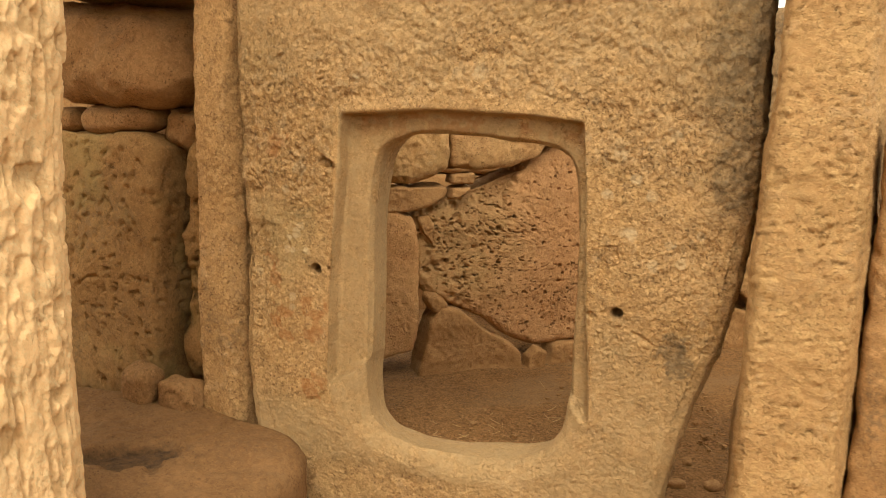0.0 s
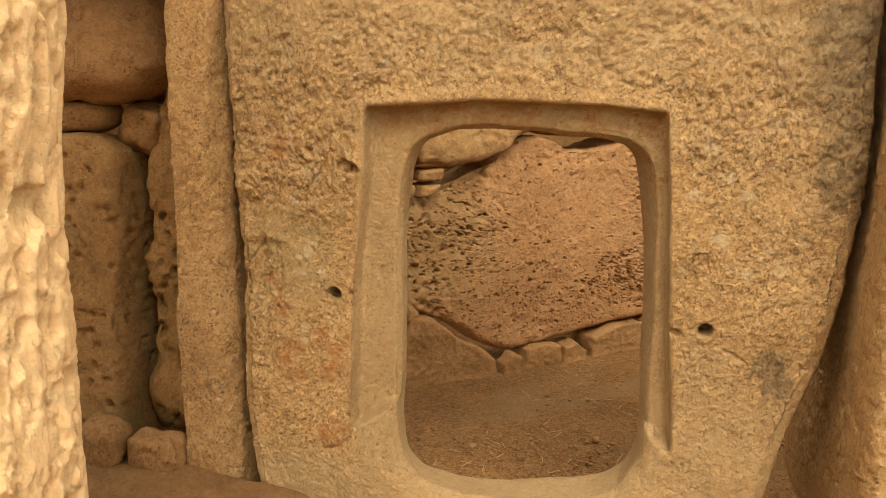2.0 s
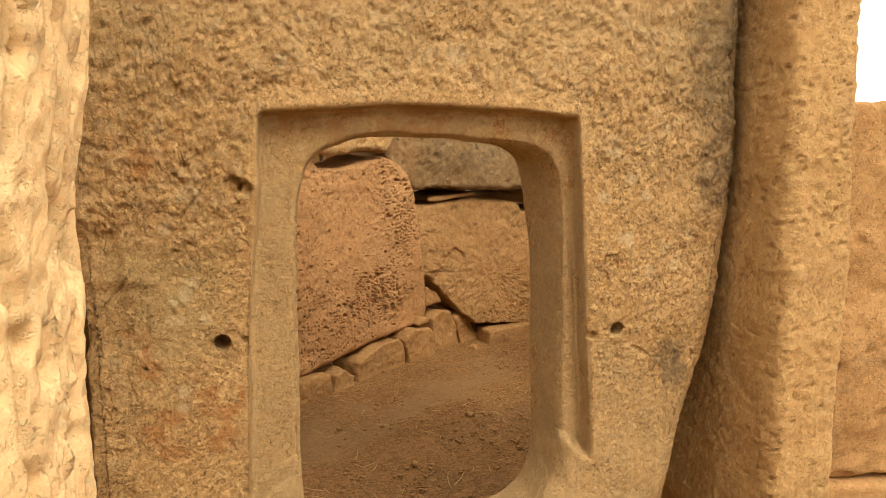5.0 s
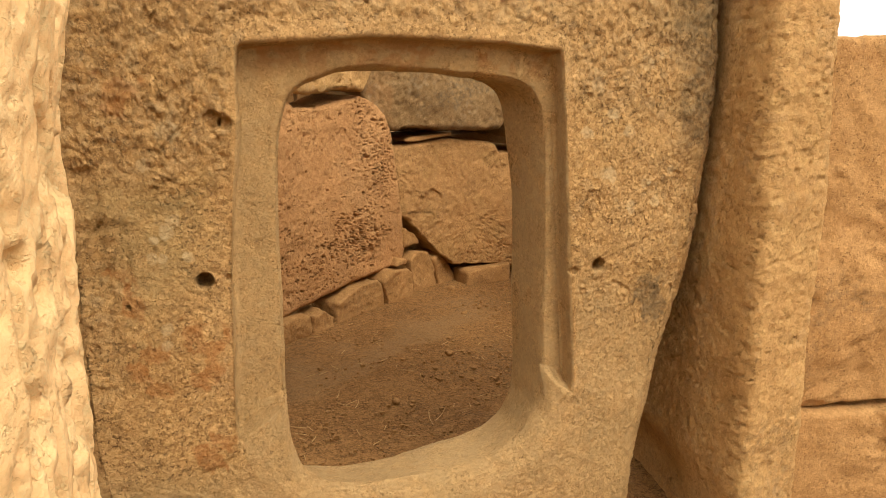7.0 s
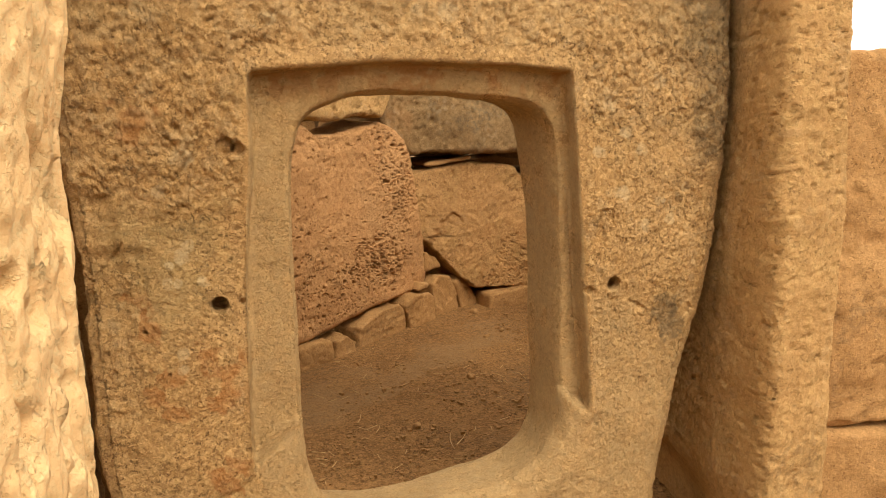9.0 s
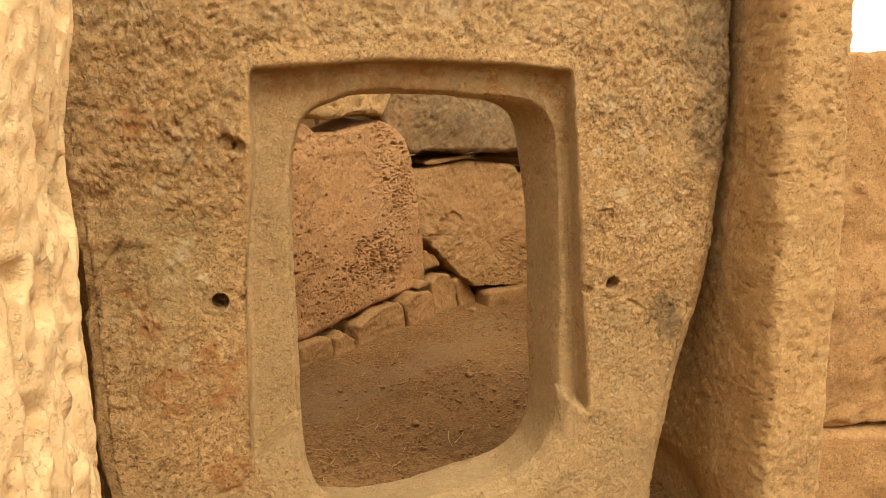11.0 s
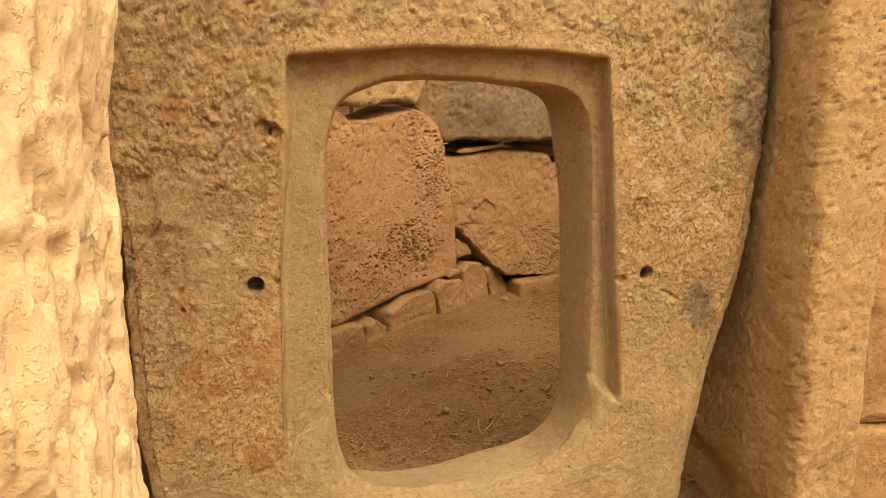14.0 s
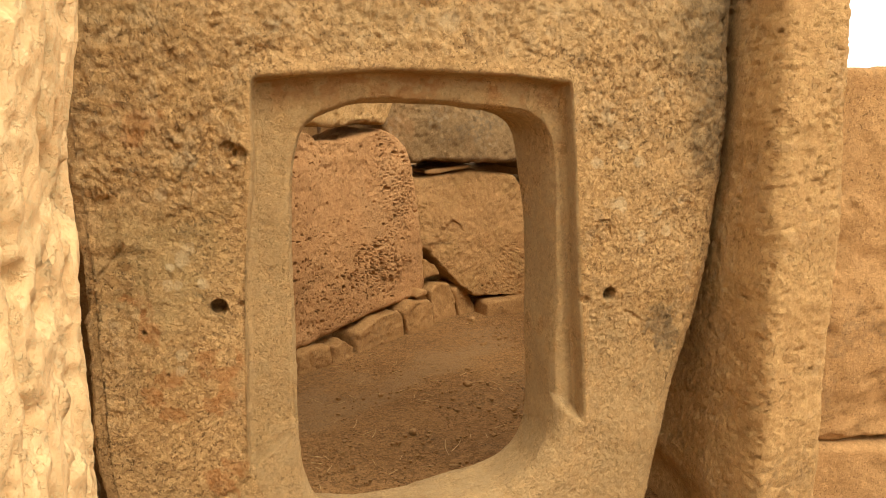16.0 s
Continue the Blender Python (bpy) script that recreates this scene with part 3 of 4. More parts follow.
# ---- ground ----
def build_ground():
    def axis(fine0, fine1, pitch, far):
        inner = np.arange(fine0, fine1, pitch)
        k = np.geomspace(pitch * 2, far, 34)
        return np.concatenate([(fine0 - k)[::-1], inner, fine1 + k])
    xs, ys = axis(-1.9, 1.3, 0.018, 400.0), axis(2.3, 5.6, 0.018, 400.0)
    gx, gy = np.meshgrid(xs, ys, indexing="ij")
    p = np.stack([gx.ravel(), gy.ravel(), np.zeros(gx.size)], 1)
    z = -0.055 + 0.012 * fbm(p / 0.6, 3, 2) + 0.003 * fbm(p / 0.06, 3, 4)
    track = (p[:, 0] + 0.75) * 0.647 - (p[:, 1] - 3.75) * 0.7625 + 0.12 * fbm(p / 0.3, 3, 8)
    dust = step(0.20, 0.06, np.abs(track)) * step(-1.2, -0.8, p[:, 0]) * step(0.5, 0.1, p[:, 0])
    p[:, 2] = z
    faces = grid_faces(len(xs), len(ys), wrap_cols=False)
    ob = make("ground", p, faces, M_EARTH, marks={"dust": dust})
    tagged(ob, "trodden brown earth floor with grit and dry straw", "ground", kind="structure")


build_ground()

# ---- standing stones beside the slab ----
tagged(prism("standing_stone", [(-0.1, [(0.135, 2.00), (0.395, 2.06), (0.55, 2.80), (0.25, 2.80)]), (0.09, [(0.140, 2.00), (0.395, 2.06), (0.55, 2.80), (0.25, 2.80)]), (0.20, [(0.143, 2.00), (0.395, 2.06), (0.55, 2.80), (0.135, 2.80)]),
                                (0.45, [(0.150, 2.00), (0.396, 2.06), (0.55, 2.80), (0.135, 2.80)]), (0.85, [(0.150, 2.005), (0.397, 2.057), (0.52, 2.80), (0.170, 2.80)]), (1.4, [(0.167, 2.04), (0.380, 2.045), (0.50, 2.80), (0.205, 2.80)]),
                                (2.1, [(0.180, 2.06), (0.370, 2.06), (0.48, 2.80), (0.215, 2.80)])],
             M_PILLAR, cell=0.006, corner=0.05, amount=0.010, size=0.3, fine=0.003, fine_size=0.018, pits=0.008, pit_size=0.020, pit_stretch=0.5, steep=0.25, where=lambda p: 0.10 + 0.6 * step(0.95, 1.15, p[:, 2]) * step(1.45, 1.3, p[:, 2]) * step(0.25, 0.35, p[:, 0]),
             crag=0.003, crag_size=0.03, salt=100),
       "upright honey limestone pillar with a pocked face beside the holed slab", "standing stone", "pillars beside the holed slab")
tagged(prism("standing_stone", [(-0.05, [(-1.665, 2.16), (-1.535, 2.150), (-1.488, 2.20), (-1.50, 2.42), (-1.66, 2.42)]), (0.5, [(-1.662, 2.155), (-1.530, 2.150), (-1.488, 2.20), (-1.51, 2.42), (-1.66, 2.42)]),
                                (1.0, [(-1.650, 2.14), (-1.528, 2.145), (-1.488, 2.20), (-1.51, 2.42), (-1.65, 2.42)]), (1.25, [(-1.645, 2.135), (-1.545, 2.13), (-1.494, 2.20), (-1.52, 2.42), (-1.64, 2.42)]),
                                (1.4, [(-1.645, 2.135), (-1.52, 2.13), (-1.494, 2.20), (-1.51, 2.42), (-1.64, 2.42)]), (1.6, [(-1.64, 2.14), (-1.50, 2.13), (-1.485, 2.20), (-1.49, 2.42), (-1.63, 2.42)]), (2.05, [(-1.635, 2.14), (-1.49, 2.13), (-1.48, 2.20), (-1.49, 2.42), (-1.63, 2.42)])],
             M_SLIM, cell=0.006, corner=0.02, amount=0.008, size=0.3, fine=0.0025, fine_size=0.02, crag=0.0036, crag_size=0.03, salt=130),
       "slim upright limestone pillar worn smooth at the slab's edge", "standing stone", "pillars beside the holed slab")
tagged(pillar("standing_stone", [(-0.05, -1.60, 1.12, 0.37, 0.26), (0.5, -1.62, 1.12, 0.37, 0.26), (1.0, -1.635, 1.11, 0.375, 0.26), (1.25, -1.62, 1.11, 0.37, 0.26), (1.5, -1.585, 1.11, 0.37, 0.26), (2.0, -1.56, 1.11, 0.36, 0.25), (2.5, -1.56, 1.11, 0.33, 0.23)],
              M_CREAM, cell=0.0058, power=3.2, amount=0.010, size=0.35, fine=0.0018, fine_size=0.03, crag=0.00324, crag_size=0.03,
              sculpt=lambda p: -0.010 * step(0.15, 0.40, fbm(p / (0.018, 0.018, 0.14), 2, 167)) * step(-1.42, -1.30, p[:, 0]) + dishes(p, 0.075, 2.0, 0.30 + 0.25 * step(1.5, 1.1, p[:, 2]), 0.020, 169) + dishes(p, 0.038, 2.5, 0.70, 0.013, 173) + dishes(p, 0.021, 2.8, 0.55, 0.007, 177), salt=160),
       "pale cream limestone upright with long weathered hollows", "standing stone")

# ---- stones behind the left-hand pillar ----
# mask of the sunken pits, whose shade is painted into the colour
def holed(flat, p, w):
    return {"hole_shade": step(0.014, 0.028, (flat - p) @ w)}


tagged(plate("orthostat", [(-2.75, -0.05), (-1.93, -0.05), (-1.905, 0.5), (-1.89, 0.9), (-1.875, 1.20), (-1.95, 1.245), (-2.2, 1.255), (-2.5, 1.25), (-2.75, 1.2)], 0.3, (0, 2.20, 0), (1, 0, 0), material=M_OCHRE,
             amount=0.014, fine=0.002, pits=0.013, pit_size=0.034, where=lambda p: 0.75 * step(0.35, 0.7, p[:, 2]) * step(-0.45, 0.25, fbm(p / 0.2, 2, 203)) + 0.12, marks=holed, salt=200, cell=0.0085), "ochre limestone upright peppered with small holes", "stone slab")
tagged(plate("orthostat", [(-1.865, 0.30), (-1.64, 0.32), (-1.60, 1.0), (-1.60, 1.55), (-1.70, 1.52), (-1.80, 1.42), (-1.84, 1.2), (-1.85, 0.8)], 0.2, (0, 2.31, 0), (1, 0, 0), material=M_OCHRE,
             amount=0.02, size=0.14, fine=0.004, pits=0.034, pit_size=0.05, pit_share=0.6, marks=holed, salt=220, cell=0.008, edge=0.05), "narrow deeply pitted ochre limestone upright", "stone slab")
tagged(boulder("boulder", (-2.13, 2.42, 1.54), (0.42, 0.32, 0.185), M_SHADED, lean=3, cell=0.012, power=3.2, amount=0.02, size=0.2, fine=0.006, fine_size=0.05, salt=240), "rounded limestone block set above the pitted upright, browned to read as shaded", "boulder")
tagged(boulder("boulder", (-2.05, 2.30, 2.20), (0.56, 0.48, 0.48), M_PILLAR, lean=4, cell=0.025, power=3.0, amount=0.03, size=0.25, fine=0.004, salt=250), "pale limestone block over a dark joint", "boulder")
tagged(boulder("packing_stone", (-2.10, 2.30, 1.295), (0.17, 0.10, 0.052), M_SHADED, lean=-4, cell=0.008, power=2.8, salt=260), "flat yellowish packing stone wedged in a joint", "packing stone", "packing stones")
tagged(boulder("packing_stone", (-1.85, 2.36, 1.265), (0.07, 0.08, 0.075), M_SHADED, lean=20, cell=0.008, power=3, salt=262), "small blocky packing stone wedged in a joint", "packing stone", "packing stones")
tagged(boulder("packing_stone", (-2.37, 2.31, 1.29), (0.08, 0.09, 0.045), M_SHADED, cell=0.008, power=2.8, salt=264), "small packing stone wedged in a joint", "packing stone", "packing stones")
tagged(boulder("packing_stone", (-1.925, 2.13, 0.32), (0.068, 0.05, 0.080), M_SHADED, lean=12, cell=0.007, power=3.6, salt=266), "small upright stone at the pillar's foot", "packing stone", "packing stones")
tagged(boulder("packing_stone", (-1.755, 2.16, 0.30), (0.085, 0.06, 0.065), M_SHADED, cell=0.007, power=4, salt=268), "small blocky stone at the pillar's foot", "packing stone", "packing stones")
def hollow(p):
    a = np.hypot((p[:, 0] + 1.59) * 0.9, (p[:, 1] - 1.76) * 1.1) + 0.06 * fbm(p / 0.08, 3, 285)
    return step(0.14, 0.08, a) * (p[:, 2] > 0.15)


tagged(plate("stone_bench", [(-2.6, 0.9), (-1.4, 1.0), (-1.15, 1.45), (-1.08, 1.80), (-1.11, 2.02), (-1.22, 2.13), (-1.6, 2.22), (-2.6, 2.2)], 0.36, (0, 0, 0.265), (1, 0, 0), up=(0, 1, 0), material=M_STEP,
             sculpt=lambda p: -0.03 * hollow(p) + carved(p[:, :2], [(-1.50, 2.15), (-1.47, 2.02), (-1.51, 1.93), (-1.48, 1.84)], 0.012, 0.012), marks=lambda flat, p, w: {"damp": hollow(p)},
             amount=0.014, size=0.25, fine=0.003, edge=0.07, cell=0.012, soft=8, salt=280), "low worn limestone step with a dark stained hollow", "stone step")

# ---- chamber: the great pitted upright and its neighbours ----
A0, AD = Vector((-1.4, 3.83, 0)), Vector((0.7625, 0.647, 0))
AN = Vector((0.647, -0.7625, 0))


def on_a(u, v, out=0.0):
    return tuple(A0 + AD * u + AN * out + Vector((0, 0, v)))


def local_a(p):
    return (p[:, :2] - np.array(A0)[:2]) @ np.array(AD)[:2], p[:, 2]


def holes_a(p):
    u, v = local_a(p)

    def zone(cu, cv, ru, rv):
        return step(1.25, 0.45, np.hypot((u - cu) / ru, (v - cv) / rv) + 0.35 * fbm(p / 0.12, 2, 311))
    return np.maximum.reduce([0.5 * zone(0.06, 0.58, 0.22, 0.30), 0.5 * zone(0.25, 0.70, 0.27, 0.24), 0.9 * zone(1.54, 0.95, 0.18, 0.28), 1.0 * zone(1.33, 0.42, 0.27, 0.19), 0.5 * zone(1.52, 0.65, 0.2, 0.2), 0.4 * zone(1.05, 0.26, 0.25, 0.18), 0.3 * zone(0.45, 0.40, 0.4, 0.3)])


def sculpt_a(p):
    u, v = local_a(p)
    w = 0.02 * fbm(p / 0.07, 3, 313)
    ledge = -0.045 * step(0.0, 0.03, 0.36 + 0.09 * (v - 0.9) / 0.2 + w - u) * step(0.78, 0.98, v)
    hollows = -0.02 * step(0.45, 0.1, cells(p / 0.075, 317)[0]) * step(0.30, 0.05, u) * step(0.2, 0.35, v)
    caves = -0.024 * step(0.25, 0.45, fbm(p / (0.03, 0.03, 0.06), 3, 329)) * step(1.1, 0.5, np.hypot((u - 1.40) / 0.20, (v - 0.36) / 0.15))
    bite = -0.014 * step(1.0, 0.6, np.hypot((u - 0.98) / 0.16, (v - 1.12) / 0.10) + 0.3 * fbm(p / 0.05, 3, 331))
    zone = holes_a(p)
    return ledge + hollows + caves + bite + pocks(p, 0.034, 0.02 + 0.75 * zone, 0.024, 327, 1.25) + pocks(p, 0.022, 0.06 + 0.75 * zone, 0.018, 341, 1.25) + pocks(p, 0.016, 0.08 + 0.6 * zone, 0.012, 347, 1.1) - 0.006 * zone * np.abs(fbm(p / 0.03, 3, 343))


# sunken pits are tinted dark here in place of real shade
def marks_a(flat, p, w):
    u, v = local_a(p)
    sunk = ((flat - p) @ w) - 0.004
    return {"ochre": step(0.55, 0.1, u + 0.12 * fbm(p / 0.15, 3, 323)) * step(0.25, 0.45, v), "hole_shade": step(0.002, 0.010, sunk) * step(0.05, 0.3, holes_a(p))}


def sculpt_b(p):
    u = (p[:, :2] - (-0.113, 5.0)) @ np.array((0.963, 0.270))
    v = p[:, 2] + 0.01 * vnoise(p / 0.05, 337)
    along, across = (u - 0.21) * 0.79 + (v - 0.47) * 0.61, -(u - 0.21) * 0.61 + (v - 0.47) * 0.79
    return -0.012 * step(0.055, 0.04, np.abs(across - 0.12 * along)) * step(-0.15, 0.02, along) * step(0.15, 0.142, along + 0.3 * np.abs(across))


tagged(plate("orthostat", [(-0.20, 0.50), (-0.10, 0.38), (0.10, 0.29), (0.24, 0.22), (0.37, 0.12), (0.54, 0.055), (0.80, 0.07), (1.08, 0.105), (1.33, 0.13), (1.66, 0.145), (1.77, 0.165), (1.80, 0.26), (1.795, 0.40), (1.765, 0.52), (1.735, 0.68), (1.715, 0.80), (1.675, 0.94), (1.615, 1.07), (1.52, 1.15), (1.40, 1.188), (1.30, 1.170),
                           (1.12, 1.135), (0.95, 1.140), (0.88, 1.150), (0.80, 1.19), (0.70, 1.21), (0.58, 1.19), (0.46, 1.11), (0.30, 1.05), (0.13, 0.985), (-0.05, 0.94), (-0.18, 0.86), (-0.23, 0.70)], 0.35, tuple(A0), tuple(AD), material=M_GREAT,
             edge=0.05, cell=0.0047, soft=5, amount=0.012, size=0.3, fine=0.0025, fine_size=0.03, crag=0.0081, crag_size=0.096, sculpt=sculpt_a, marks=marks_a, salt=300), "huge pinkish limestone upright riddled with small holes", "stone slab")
B0, BD = (-0.113, 5.0, 0), (0.713, 0.2, 0)
tagged(plate("orthostat", [(-0.35, 0.5), (0.0, 0.46), (0.08, 0.425), (0.15, 0.34), (0.235, 0.245), (0.33, 0.15), (0.45, 0.06), (0.75, 0.035), (1.4, -0.06), (1.45, 0.8), (0.80, 0.80), (0.76, 0.855), (0.40, 0.90), (0.04, 0.87), (-0.3, 0.9)], 0.7, B0, BD, material=M_FLAKED,
             edge=0.035, cell=0.008, amount=0.014, size=0.25, fine=0.003, pits=0.010, pit_size=0.022, pit_share=0.2, sculpt=sculpt_b, crag=0.009, crag_size=0.084, salt=330), "yellowish limestone upright with a flaked patch", "stone slab")
tagged(plate("lintel_stone", [(-0.27, 1.22), (-0.22, 1.05), (-0.06, 0.965), (0.35, 0.955), (0.74, 0.935), (0.80, 1.0), (0.80, 1.9), (0.4, 2.0), (-0.2, 1.95)], 0.8, (-0.087, 4.90, 0), BD, material=M_GREY,
             edge=0.05, cell=0.010, amount=0.016, size=0.25, fine=0.003, pits=0.008, pit_size=0.04, crag=0.012, crag_size=0.07, salt=350), "grey lichen-stained block laid across the wall", "stone block", "capping blocks")
tagged(plate("lintel_stone", [(0.84, 0.90), (1.6, 0.86), (1.6, 1.9), (0.86, 1.9)], 0.5, (-0.087, 4.92, 0), BD, material=M_GREY, edge=0.05, cell=0.014, salt=360), "grey block laid across the wall", "stone block", "capping blocks")
tagged(plate("lintel_stone", [(0.72, 1.30), (0.74, 1.205), (0.95, 1.195), (1.2, 1.205), (1.38, 1.20), (1.45, 1.30), (1.42, 1.9), (0.8, 1.9)], 0.4, on_a(0, 0, 0.04), tuple(AD), material=M_PILLAR, edge=0.04, cell=0.009, amount=0.014, size=0.16, fine=0.003, pits=0.008, pit_size=0.022, pit_share=0.4, crag=0.012, crag_size=0.05, salt=370),
       "pale flat-bottomed block capping the great upright", "stone block", "capping blocks")
tagged(plate("lintel_stone", [(-0.01, 1.13), (0.0, 1.062), (0.16, 1.066), (0.35, 1.075), (0.485, 1.12), (0.56, 1.19), (0.62, 1.232), (0.71, 1.235), (0.71, 1.9), (0.3, 1.95), (0.0, 1.9)], 0.4, on_a(0, 0, 0.06), tuple(AD), material=M_FLAKED, edge=0.04, cell=0.009, amount=0.014, size=0.16, fine=0.003, pits=0.008, pit_size=0.022, pit_share=0.4, crag=0.012, crag_size=0.05, salt=380),
       "pale brownish block capping the great upright", "stone block", "capping blocks")
tagged(plate("lintel_stone", [(-0.9, 1.0), (-0.36, 0.99), (-0.21, 0.998), (-0.10, 1.015), (-0.02, 1.068), (-0.015, 1.85), (-0.9, 1.85)], 0.4, on_a(0, 0, 0.09), tuple(AD), material=M_PILLAR, edge=0.06, cell=0.009, amount=0.016, size=0.16, fine=0.003, pits=0.008, pit_size=0.022, pit_share=0.4, crag=0.012, crag_size=0.05, salt=390),
       "pale rounded block at the head of the wall", "stone block", "capping blocks")
tagged(plate("orthostat", [(-1.2, -0.05), (-0.17, 0.06), (-0.155, 0.35), (-0.155, 0.60), (-0.20, 0.80), (-0.34, 0.87), (-0.7, 0.95), (-1.2, 0.95)], 0.35, on_a(0, 0, 0.03), tuple(AD), material=M_PITTED, edge=0.04, cell=0.010, amount=0.014, fine=0.003, pits=0.008, pit_share=0.35, salt=400),
       "pinkish limestone upright beside a dark joint", "stone slab")
for outline, out, thick, name, label, salt in (
        ([(-0.17, -0.12), (0.46, -0.12), (0.42, 0.03), (0.34, 0.115), (0.20, 0.20), (0.06, 0.29), (-0.05, 0.33), (-0.09, 0.24)], 0.07, 0.2, "packing_stone", "triangular flat stone leaning against the wall's foot", 410),
        ([(-0.60, 0.99), (-0.60, 0.83), (-0.20, 0.835), (-0.01, 0.915), (-0.02, 0.99), (-0.2, 0.98)], 0.05, 0.2, "packing_stone", "wedge of brown stone packed under a block", 420),
        ([(-0.006, 0.90), (0.10, 0.93), (0.135, 0.972), (0.012, 0.962)], 0.05, 0.15, "packing_stone", "thin wedge of stone packed under a block", 425),
        ([(0.012, 0.975), (0.14, 0.99), (0.15, 1.04), (0.0, 1.045)], 0.03, 0.15, "packing_stone", "thin wedge of stone packed under a block", 427),
        ([(-0.17, 0.815), (-0.105, 0.83), (-0.072, 0.765), (-0.085, 0.65), (-0.14, 0.715)], 0.03, 0.12, "packing_stone", "small pale stone packed in a joint", 430),
        ([(-0.12, 0.40), (-0.065, 0.405), (0.01, 0.33), (-0.067, 0.27), (-0.115, 0.33)], 0.06, 0.12, "packing_stone", "small yellowish stone packed in a joint", 440),
        ([(0.46, -0.12), (0.56, -0.12), (0.57, 0.03), (0.52, 0.055), (0.47, 0.02)], 0.10, 0.1, "packing_stone", "small pale stone on the earth floor", 450),
        ([(0.60, -0.12), (0.85, -0.12), (0.858, 0.0), (0.845, 0.055), (0.735, 0.075), (0.64, 0.055)], 0.05, 0.16, "packing_stone", "squarish base stone under the great upright", 460),
        ([(0.87, -0.12), (1.03, -0.12), (1.045, 0.0), (0.965, 0.055), (0.875, 0.05)], 0.06, 0.16, "packing_stone", "rounded base stone under the great upright", 470),
        ([(1.09, -0.12), (1.51, -0.12), (1.485, 0.075), (1.43, 0.125), (1.30, 0.112), (1.075, 0.072)], 0.04, 0.2, "packing_stone", "long base stone under the great upright", 480),
        ([(1.53, -0.12), (1.79, -0.12), (1.772, 0.085), (1.71, 0.135), (1.545, 0.145), (1.482, 0.105)], 0.055, 0.2, "packing_stone", "squarish base stone under the great upright", 490),
        ([(1.60, 0.165), (1.71, 0.150), (1.73, 0.178), (1.653, 0.205)], 0.05, 0.1, "packing_stone", "small chock stone in a joint", 495),
        ([(1.81, -0.12), (2.08, -0.12), (2.045, 0.07), (1.98, 0.185), (1.86, 0.20), (1.80, 0.172)], 0.03, 0.2, "packing_stone", "upright base stone in the corner", 500),
        ([(2.10, -0.12), (2.31, -0.12), (2.18, 0.085), (2.10, 0.158), (2.02, 0.13)], 0.04, 0.2, "packing_stone", "tilted base stone in the corner", 510),
        ([(1.76, 0.24), (1.92, 0.25), (1.86, 0.32), (1.765, 0.37)], 0.0, 0.12, "packing_stone", "small wedge stone in a joint", 515)):
    jig = random.Random(salt)
    outline = [(u + jig.uniform(-0.011, 0.011), v + jig.uniform(-0.011, 0.011)) for u, v in outline]
    tagged(plate(name, outline, thick, on_a(0, 0, out), tuple(AD), material=M_RUBBLE, edge=0.03 if 415 < salt < 445 else 0.016, cell=0.007, soft=2 if 415 < salt < 445 else 1, amount=0.009, size=0.12, fine=0.003, fine_size=0.022, salt=salt), label, "packing stone", "packing stones")
tagged(plate("packing_stone", [(0.50, -0.12), (0.85, -0.12), (0.86, 0.05), (0.52, 0.03)], 0.2, (-0.10, 4.95, 0), BD, material=M_RUBBLE, edge=0.02, cell=0.008, soft=2, amount=0.007, size=0.08, salt=520), "flat base stone under the yellowish upright", "packing stone", "packing stones")
tagged(plate("packing_stone", [(0.04, 0.885), (0.42, 0.925), (0.50, 0.945), (0.06, 0.915)], 0.2, (-0.11, 4.98, 0), BD, material=M_RUBBLE, edge=0.01, cell=0.008, soft=2, amount=0.004, size=0.08, salt=530), "thin stone packed under the grey block", "packing stone", "packing stones")


# ---- plain walls that close the place; all but wall_east are added ----
def wall(name, a, b, z0, z1, thick, courses, material, label, salt, heights=(), cell=0.04):
    """A wall of large squared blocks, course by course; each block is a part."""
    a, b = Vector((*a, 0)), Vector((*b, 0))
    length = (b - a).length
    d = (b - a).normalized()
    root = tagged(new(name), label, "wall", kind="structure")
    rng = random.Random(salt)
    z = z0
    for c in range(courses):
        h = (z1 - z0) / courses * rng.uniform(0.9, 1.1) if c < courses - 1 else z1 - z
        if heights:
            h = heights[c]
        u = 0.0
        while u < length - 0.05:
            w = min(rng.uniform(0.7, 1.3), length - u)
            if length - u - w < 0.35:
                w = length - u
            g = 0.006
            plate("block", [(u + g, z + g), (u + w - g, z + g), (u + w - g, z + h - g), (u + g, z + h - g)], thick, tuple(a), tuple(d), material=material, edge=0.03, cell=cell, soft=1,
                  parent=root, amount=0.016, size=0.3, fine=0.005, fine_size=0.05, pits=0.01, pit_size=0.05, pit_share=0.4, salt=salt + c * 7 + int(u * 10))
            u += w
        z += h
    return root


wall("wall_east", (0.43, 2.25), (3.4, 1.55), -0.06, 1.39, 0.4, 2, M_WALL, "wall of large squared limestone blocks under open sky", 601, heights=(0.335, 1.115), cell=0.018)
# two backing walls added to block daylight through the chamber's joints
wall("wall_north", (-2.2, 5.0), (-0.6, 5.75), -0.1, 2.0, 0.3, 2, M_RUBBLE, "added limestone block wall behind the chamber, stopping light through the joints", 610)
wall("wall_north_back", (-0.6, 5.75), (1.4, 5.95), -0.1, 2.0, 0.3, 2, M_RUBBLE, "added limestone block wall behind the chamber, stopping light through the joints", 620)
wall("wall_north_east", (1.1, 5.3), (1.1, 2.9), -0.1, 1.2, 0.4, 2, M_PITTED, "plain limestone block wall closing the chamber", 640)
wall("wall_north_west", (-2.1, 2.75), (-2.1, 3.7), -0.1, 1.9, 0.3, 2, M_PITTED, "plain limestone block wall closing the chamber", 660)
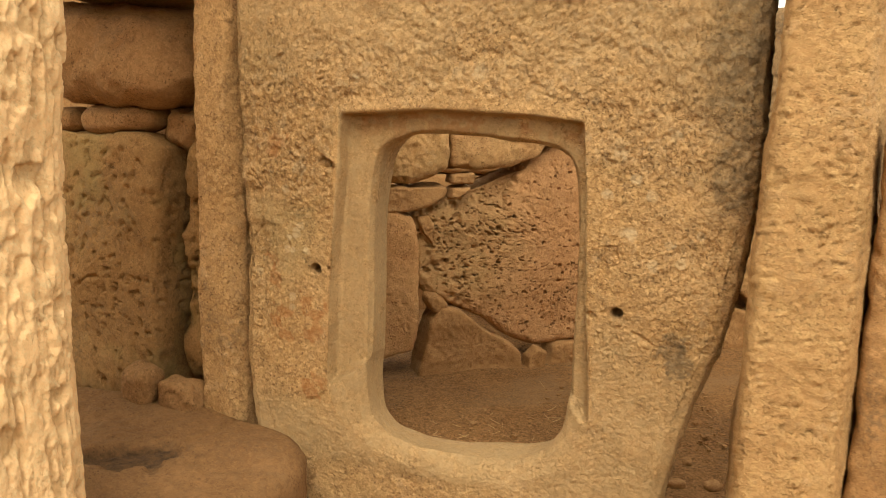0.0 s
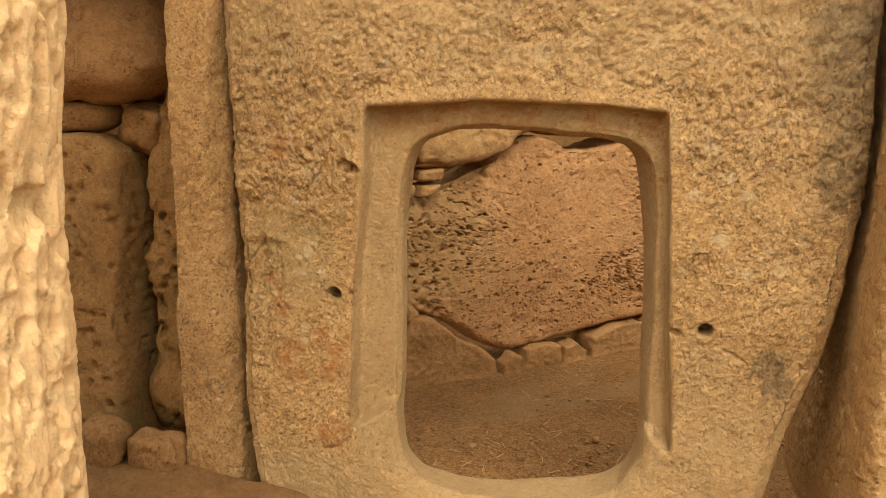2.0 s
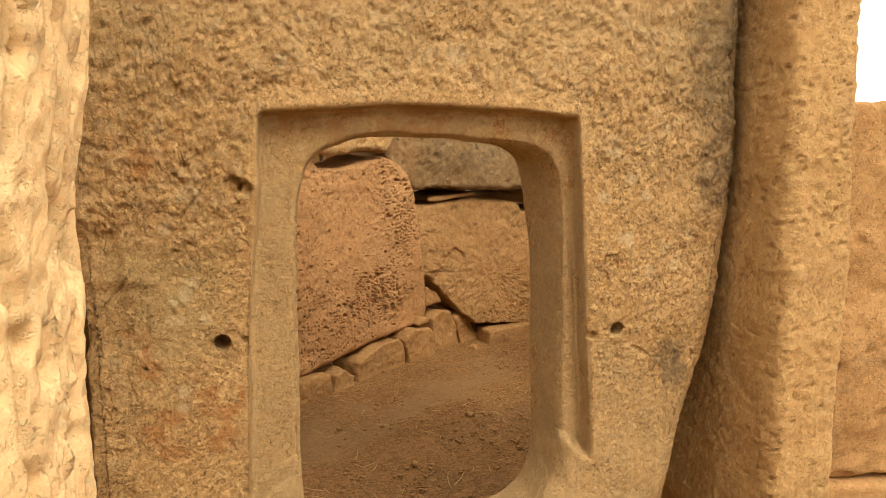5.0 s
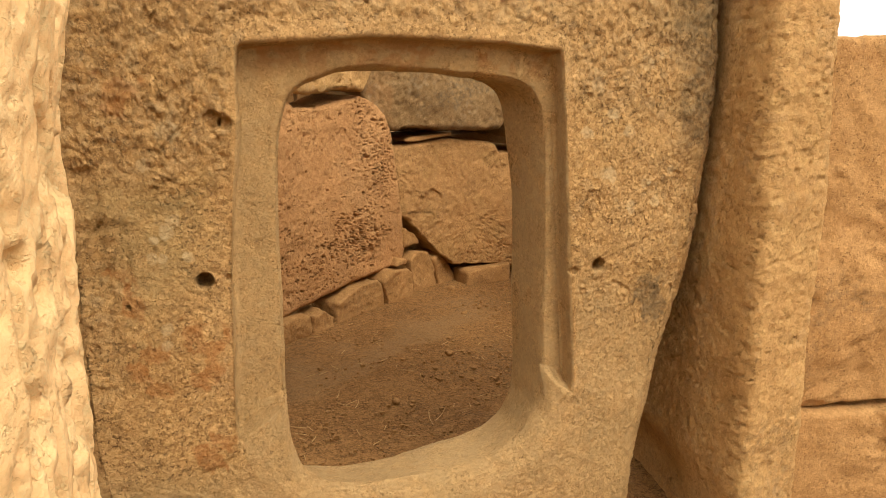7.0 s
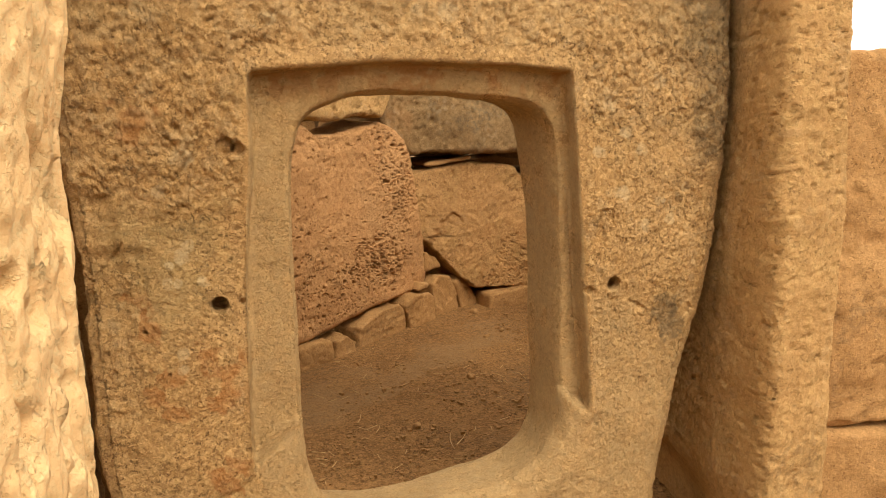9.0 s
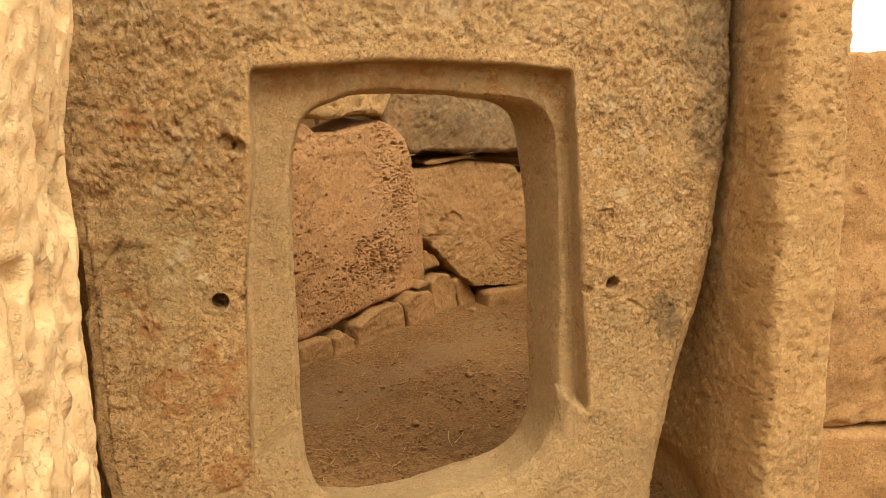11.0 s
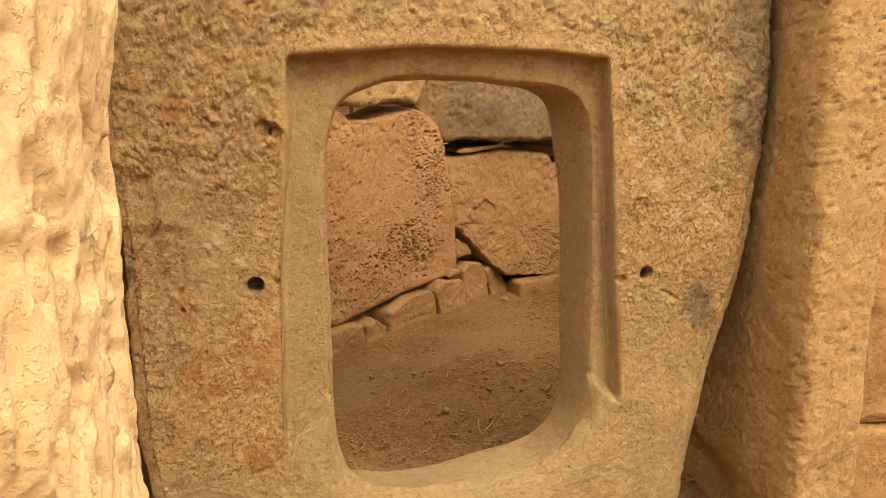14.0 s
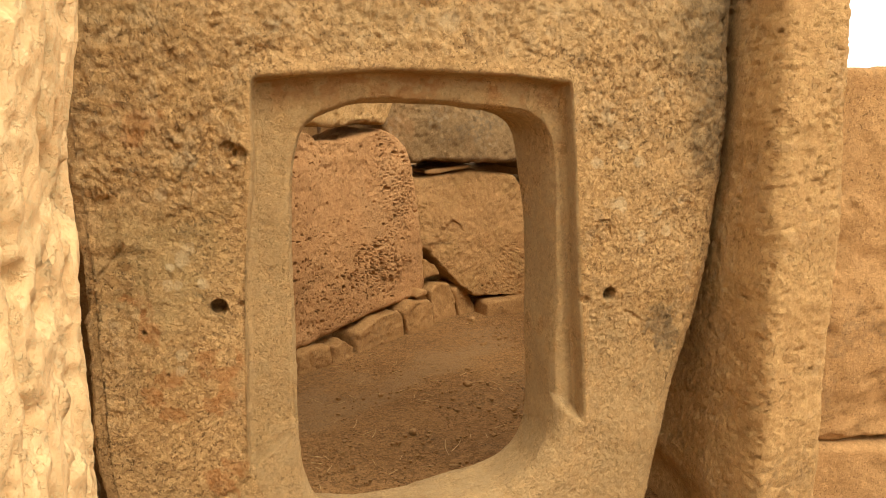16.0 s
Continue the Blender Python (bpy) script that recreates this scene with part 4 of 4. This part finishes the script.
# backing added so the gaps between the left stones stay dark
wall("wall_west", (-3.1, 2.85), (-1.45, 2.85), -0.1, 2.1, 0.3, 2, M_RUBBLE, "added limestone block wall behind the pitted upright, keeping the gaps dark", 680)
# unseen walls added behind the view, returning light into the court
wall("wall_south", (3.0, -2.6), (-3.4, -2.6), -0.1, 1.8, 0.4, 2, M_PILLAR, "unseen plain limestone block wall across the court", 700)
wall("wall_south_west", (-2.7, -2.4), (-2.7, 1.2), -0.1, 1.9, 0.4, 2, M_CREAM, "unseen plain limestone block wall beside the court", 720)


# ---- grit and straw on the floor ----
def scatter(name, count, sizes, area, material, label, seed, long=False):
    rng = np.random.RandomState(seed)
    vs, fs, base = [], [], 0
    cube = np.array([(x, y, z) for z in (-1, 1) for y in (-1, 1) for x in (-1, 1)], float)
    quads = np.array([(0, 2, 3, 1), (4, 5, 7, 6), (0, 1, 5, 4), (2, 6, 7, 3), (0, 4, 6, 2), (1, 3, 7, 5)])
    for _ in range(count):
        s = sizes[0] * (sizes[1] / sizes[0]) ** (rng.rand() ** 2.2)
        shape = np.array([s * rng.uniform(4, 9), 0.0011, 0.001]) if long else s * rng.uniform(0.55, 1.0, 3) * (1, 1, 0.7)
        p = cube * shape * (1 if long else rng.uniform(0.65, 1.0, (8, 3)))
        t = rng.rand() * 6.283
        rot = np.array([[math.cos(t), -math.sin(t), 0], [math.sin(t), math.cos(t), 0], [0, 0, 1]])
        at = np.array([rng.uniform(area[0], area[1]), rng.uniform(area[2], area[3]), -0.052 + (0.004 if long else 0.3 * s)])
        vs.append(p @ rot.T + at)
        fs.append(quads + base)
        base += 8
    ob = make(name, np.concatenate(vs), np.concatenate(fs), material)
    ob.data.polygons.foreach_set("use_smooth", np.zeros(len(ob.data.polygons), bool))
    return tagged(ob, label, "debris", kind="stuff")


scatter("grit", 7000, (0.0014, 0.012), (-1.4, 0.9, 2.5, 5.0), M_RUBBLE, "scattered limestone grit on the earth floor", 5)
scatter("straw", 160, (0.003, 0.006), (-1.2, 0.8, 2.6, 4.6), M_STRAW, "bits of dry straw on the earth floor", 6, long=True)


def pebble(x, y, r, salt):
    ob = boulder("pebble", (x, y, -0.052 + 0.35 * r), (r, 0.75 * r, 0.6 * r), M_RUBBLE, turn=salt * 47 % 180, cell=max(0.004, r / 5), power=2.8, amount=0.2 * r, size=r, salt=900 + salt)
    tagged(ob, "small loose limestone lump on the earth floor", "pebble", "loose stones on the floor")


for k, (x, y, r) in enumerate(((-0.054, 2.945, 0.034), (0.081, 2.99, 0.036), (-0.035, 3.173, 0.030), (0.255, 5.002, 0.025), (0.168, 4.468, 0.0195), (0.292, 4.559, 0.015), (-0.479, 3.368, 0.019), (-0.459, 3.254, 0.008), (-0.93, 3.687, 0.010), (-0.976, 3.176, 0.016), (-0.1, 3.863, 0.024),
                               (-0.036, 4.083, 0.012), (-0.407, 4.16, 0.012), (-0.39, 4.665, 0.030), (-0.285, 4.83, 0.021), (-0.16, 4.88, 0.035), (-0.515, 4.556, 0.023), (-0.70, 4.037, 0.0085), (-0.691, 4.406, 0.014))):
    pebble(x, y, r, k)


def twig(x0, y0, x1, y1, z, thick, material, label):
    """A dry stalk, slightly bent."""
    a, b = np.array((x0, y0, z)), np.array((x1, y1, z + 0.002))
    side = np.cross(b - a, (0, 0, 1.0))
    rings = []
    for t in np.linspace(0, 1, 6):
        mid = a + (b - a) * t + side * 0.05 * math.sin(t * math.pi)
        for c in range(5):
            w = c * 2 * math.pi / 5
            rings.append(mid + thick * (1 - 0.5 * t) * (math.cos(w) * side / np.linalg.norm(side) + math.sin(w) * np.array((0, 0, 1.0))))
    tagged(make("twig", np.array(rings), grid_faces(6, 5), material), label, "twig", "dry stalks on the floor")


for x0, y0, x1, y1 in ((-0.815, 3.519, -0.773, 3.568), (-0.712, 3.474, -0.687, 3.562), (-0.651, 3.359, -0.624, 3.435), (-0.367, 3.255, -0.389, 3.111), (-0.367, 3.152, -0.303, 3.249)):
    twig(x0, y0, x1, y1, -0.047, 0.002, M_STRAW, "pale dry straw stalk on the earth floor")
for x0, y0, x1, y1 in ((-0.515, 3.167, -0.453, 3.15), (-0.62, 3.059, -0.59, 3.084)):
    twig(x0, y0, x1, y1, -0.047, 0.0025, M_EARTH, "dark broken twig on the earth floor")
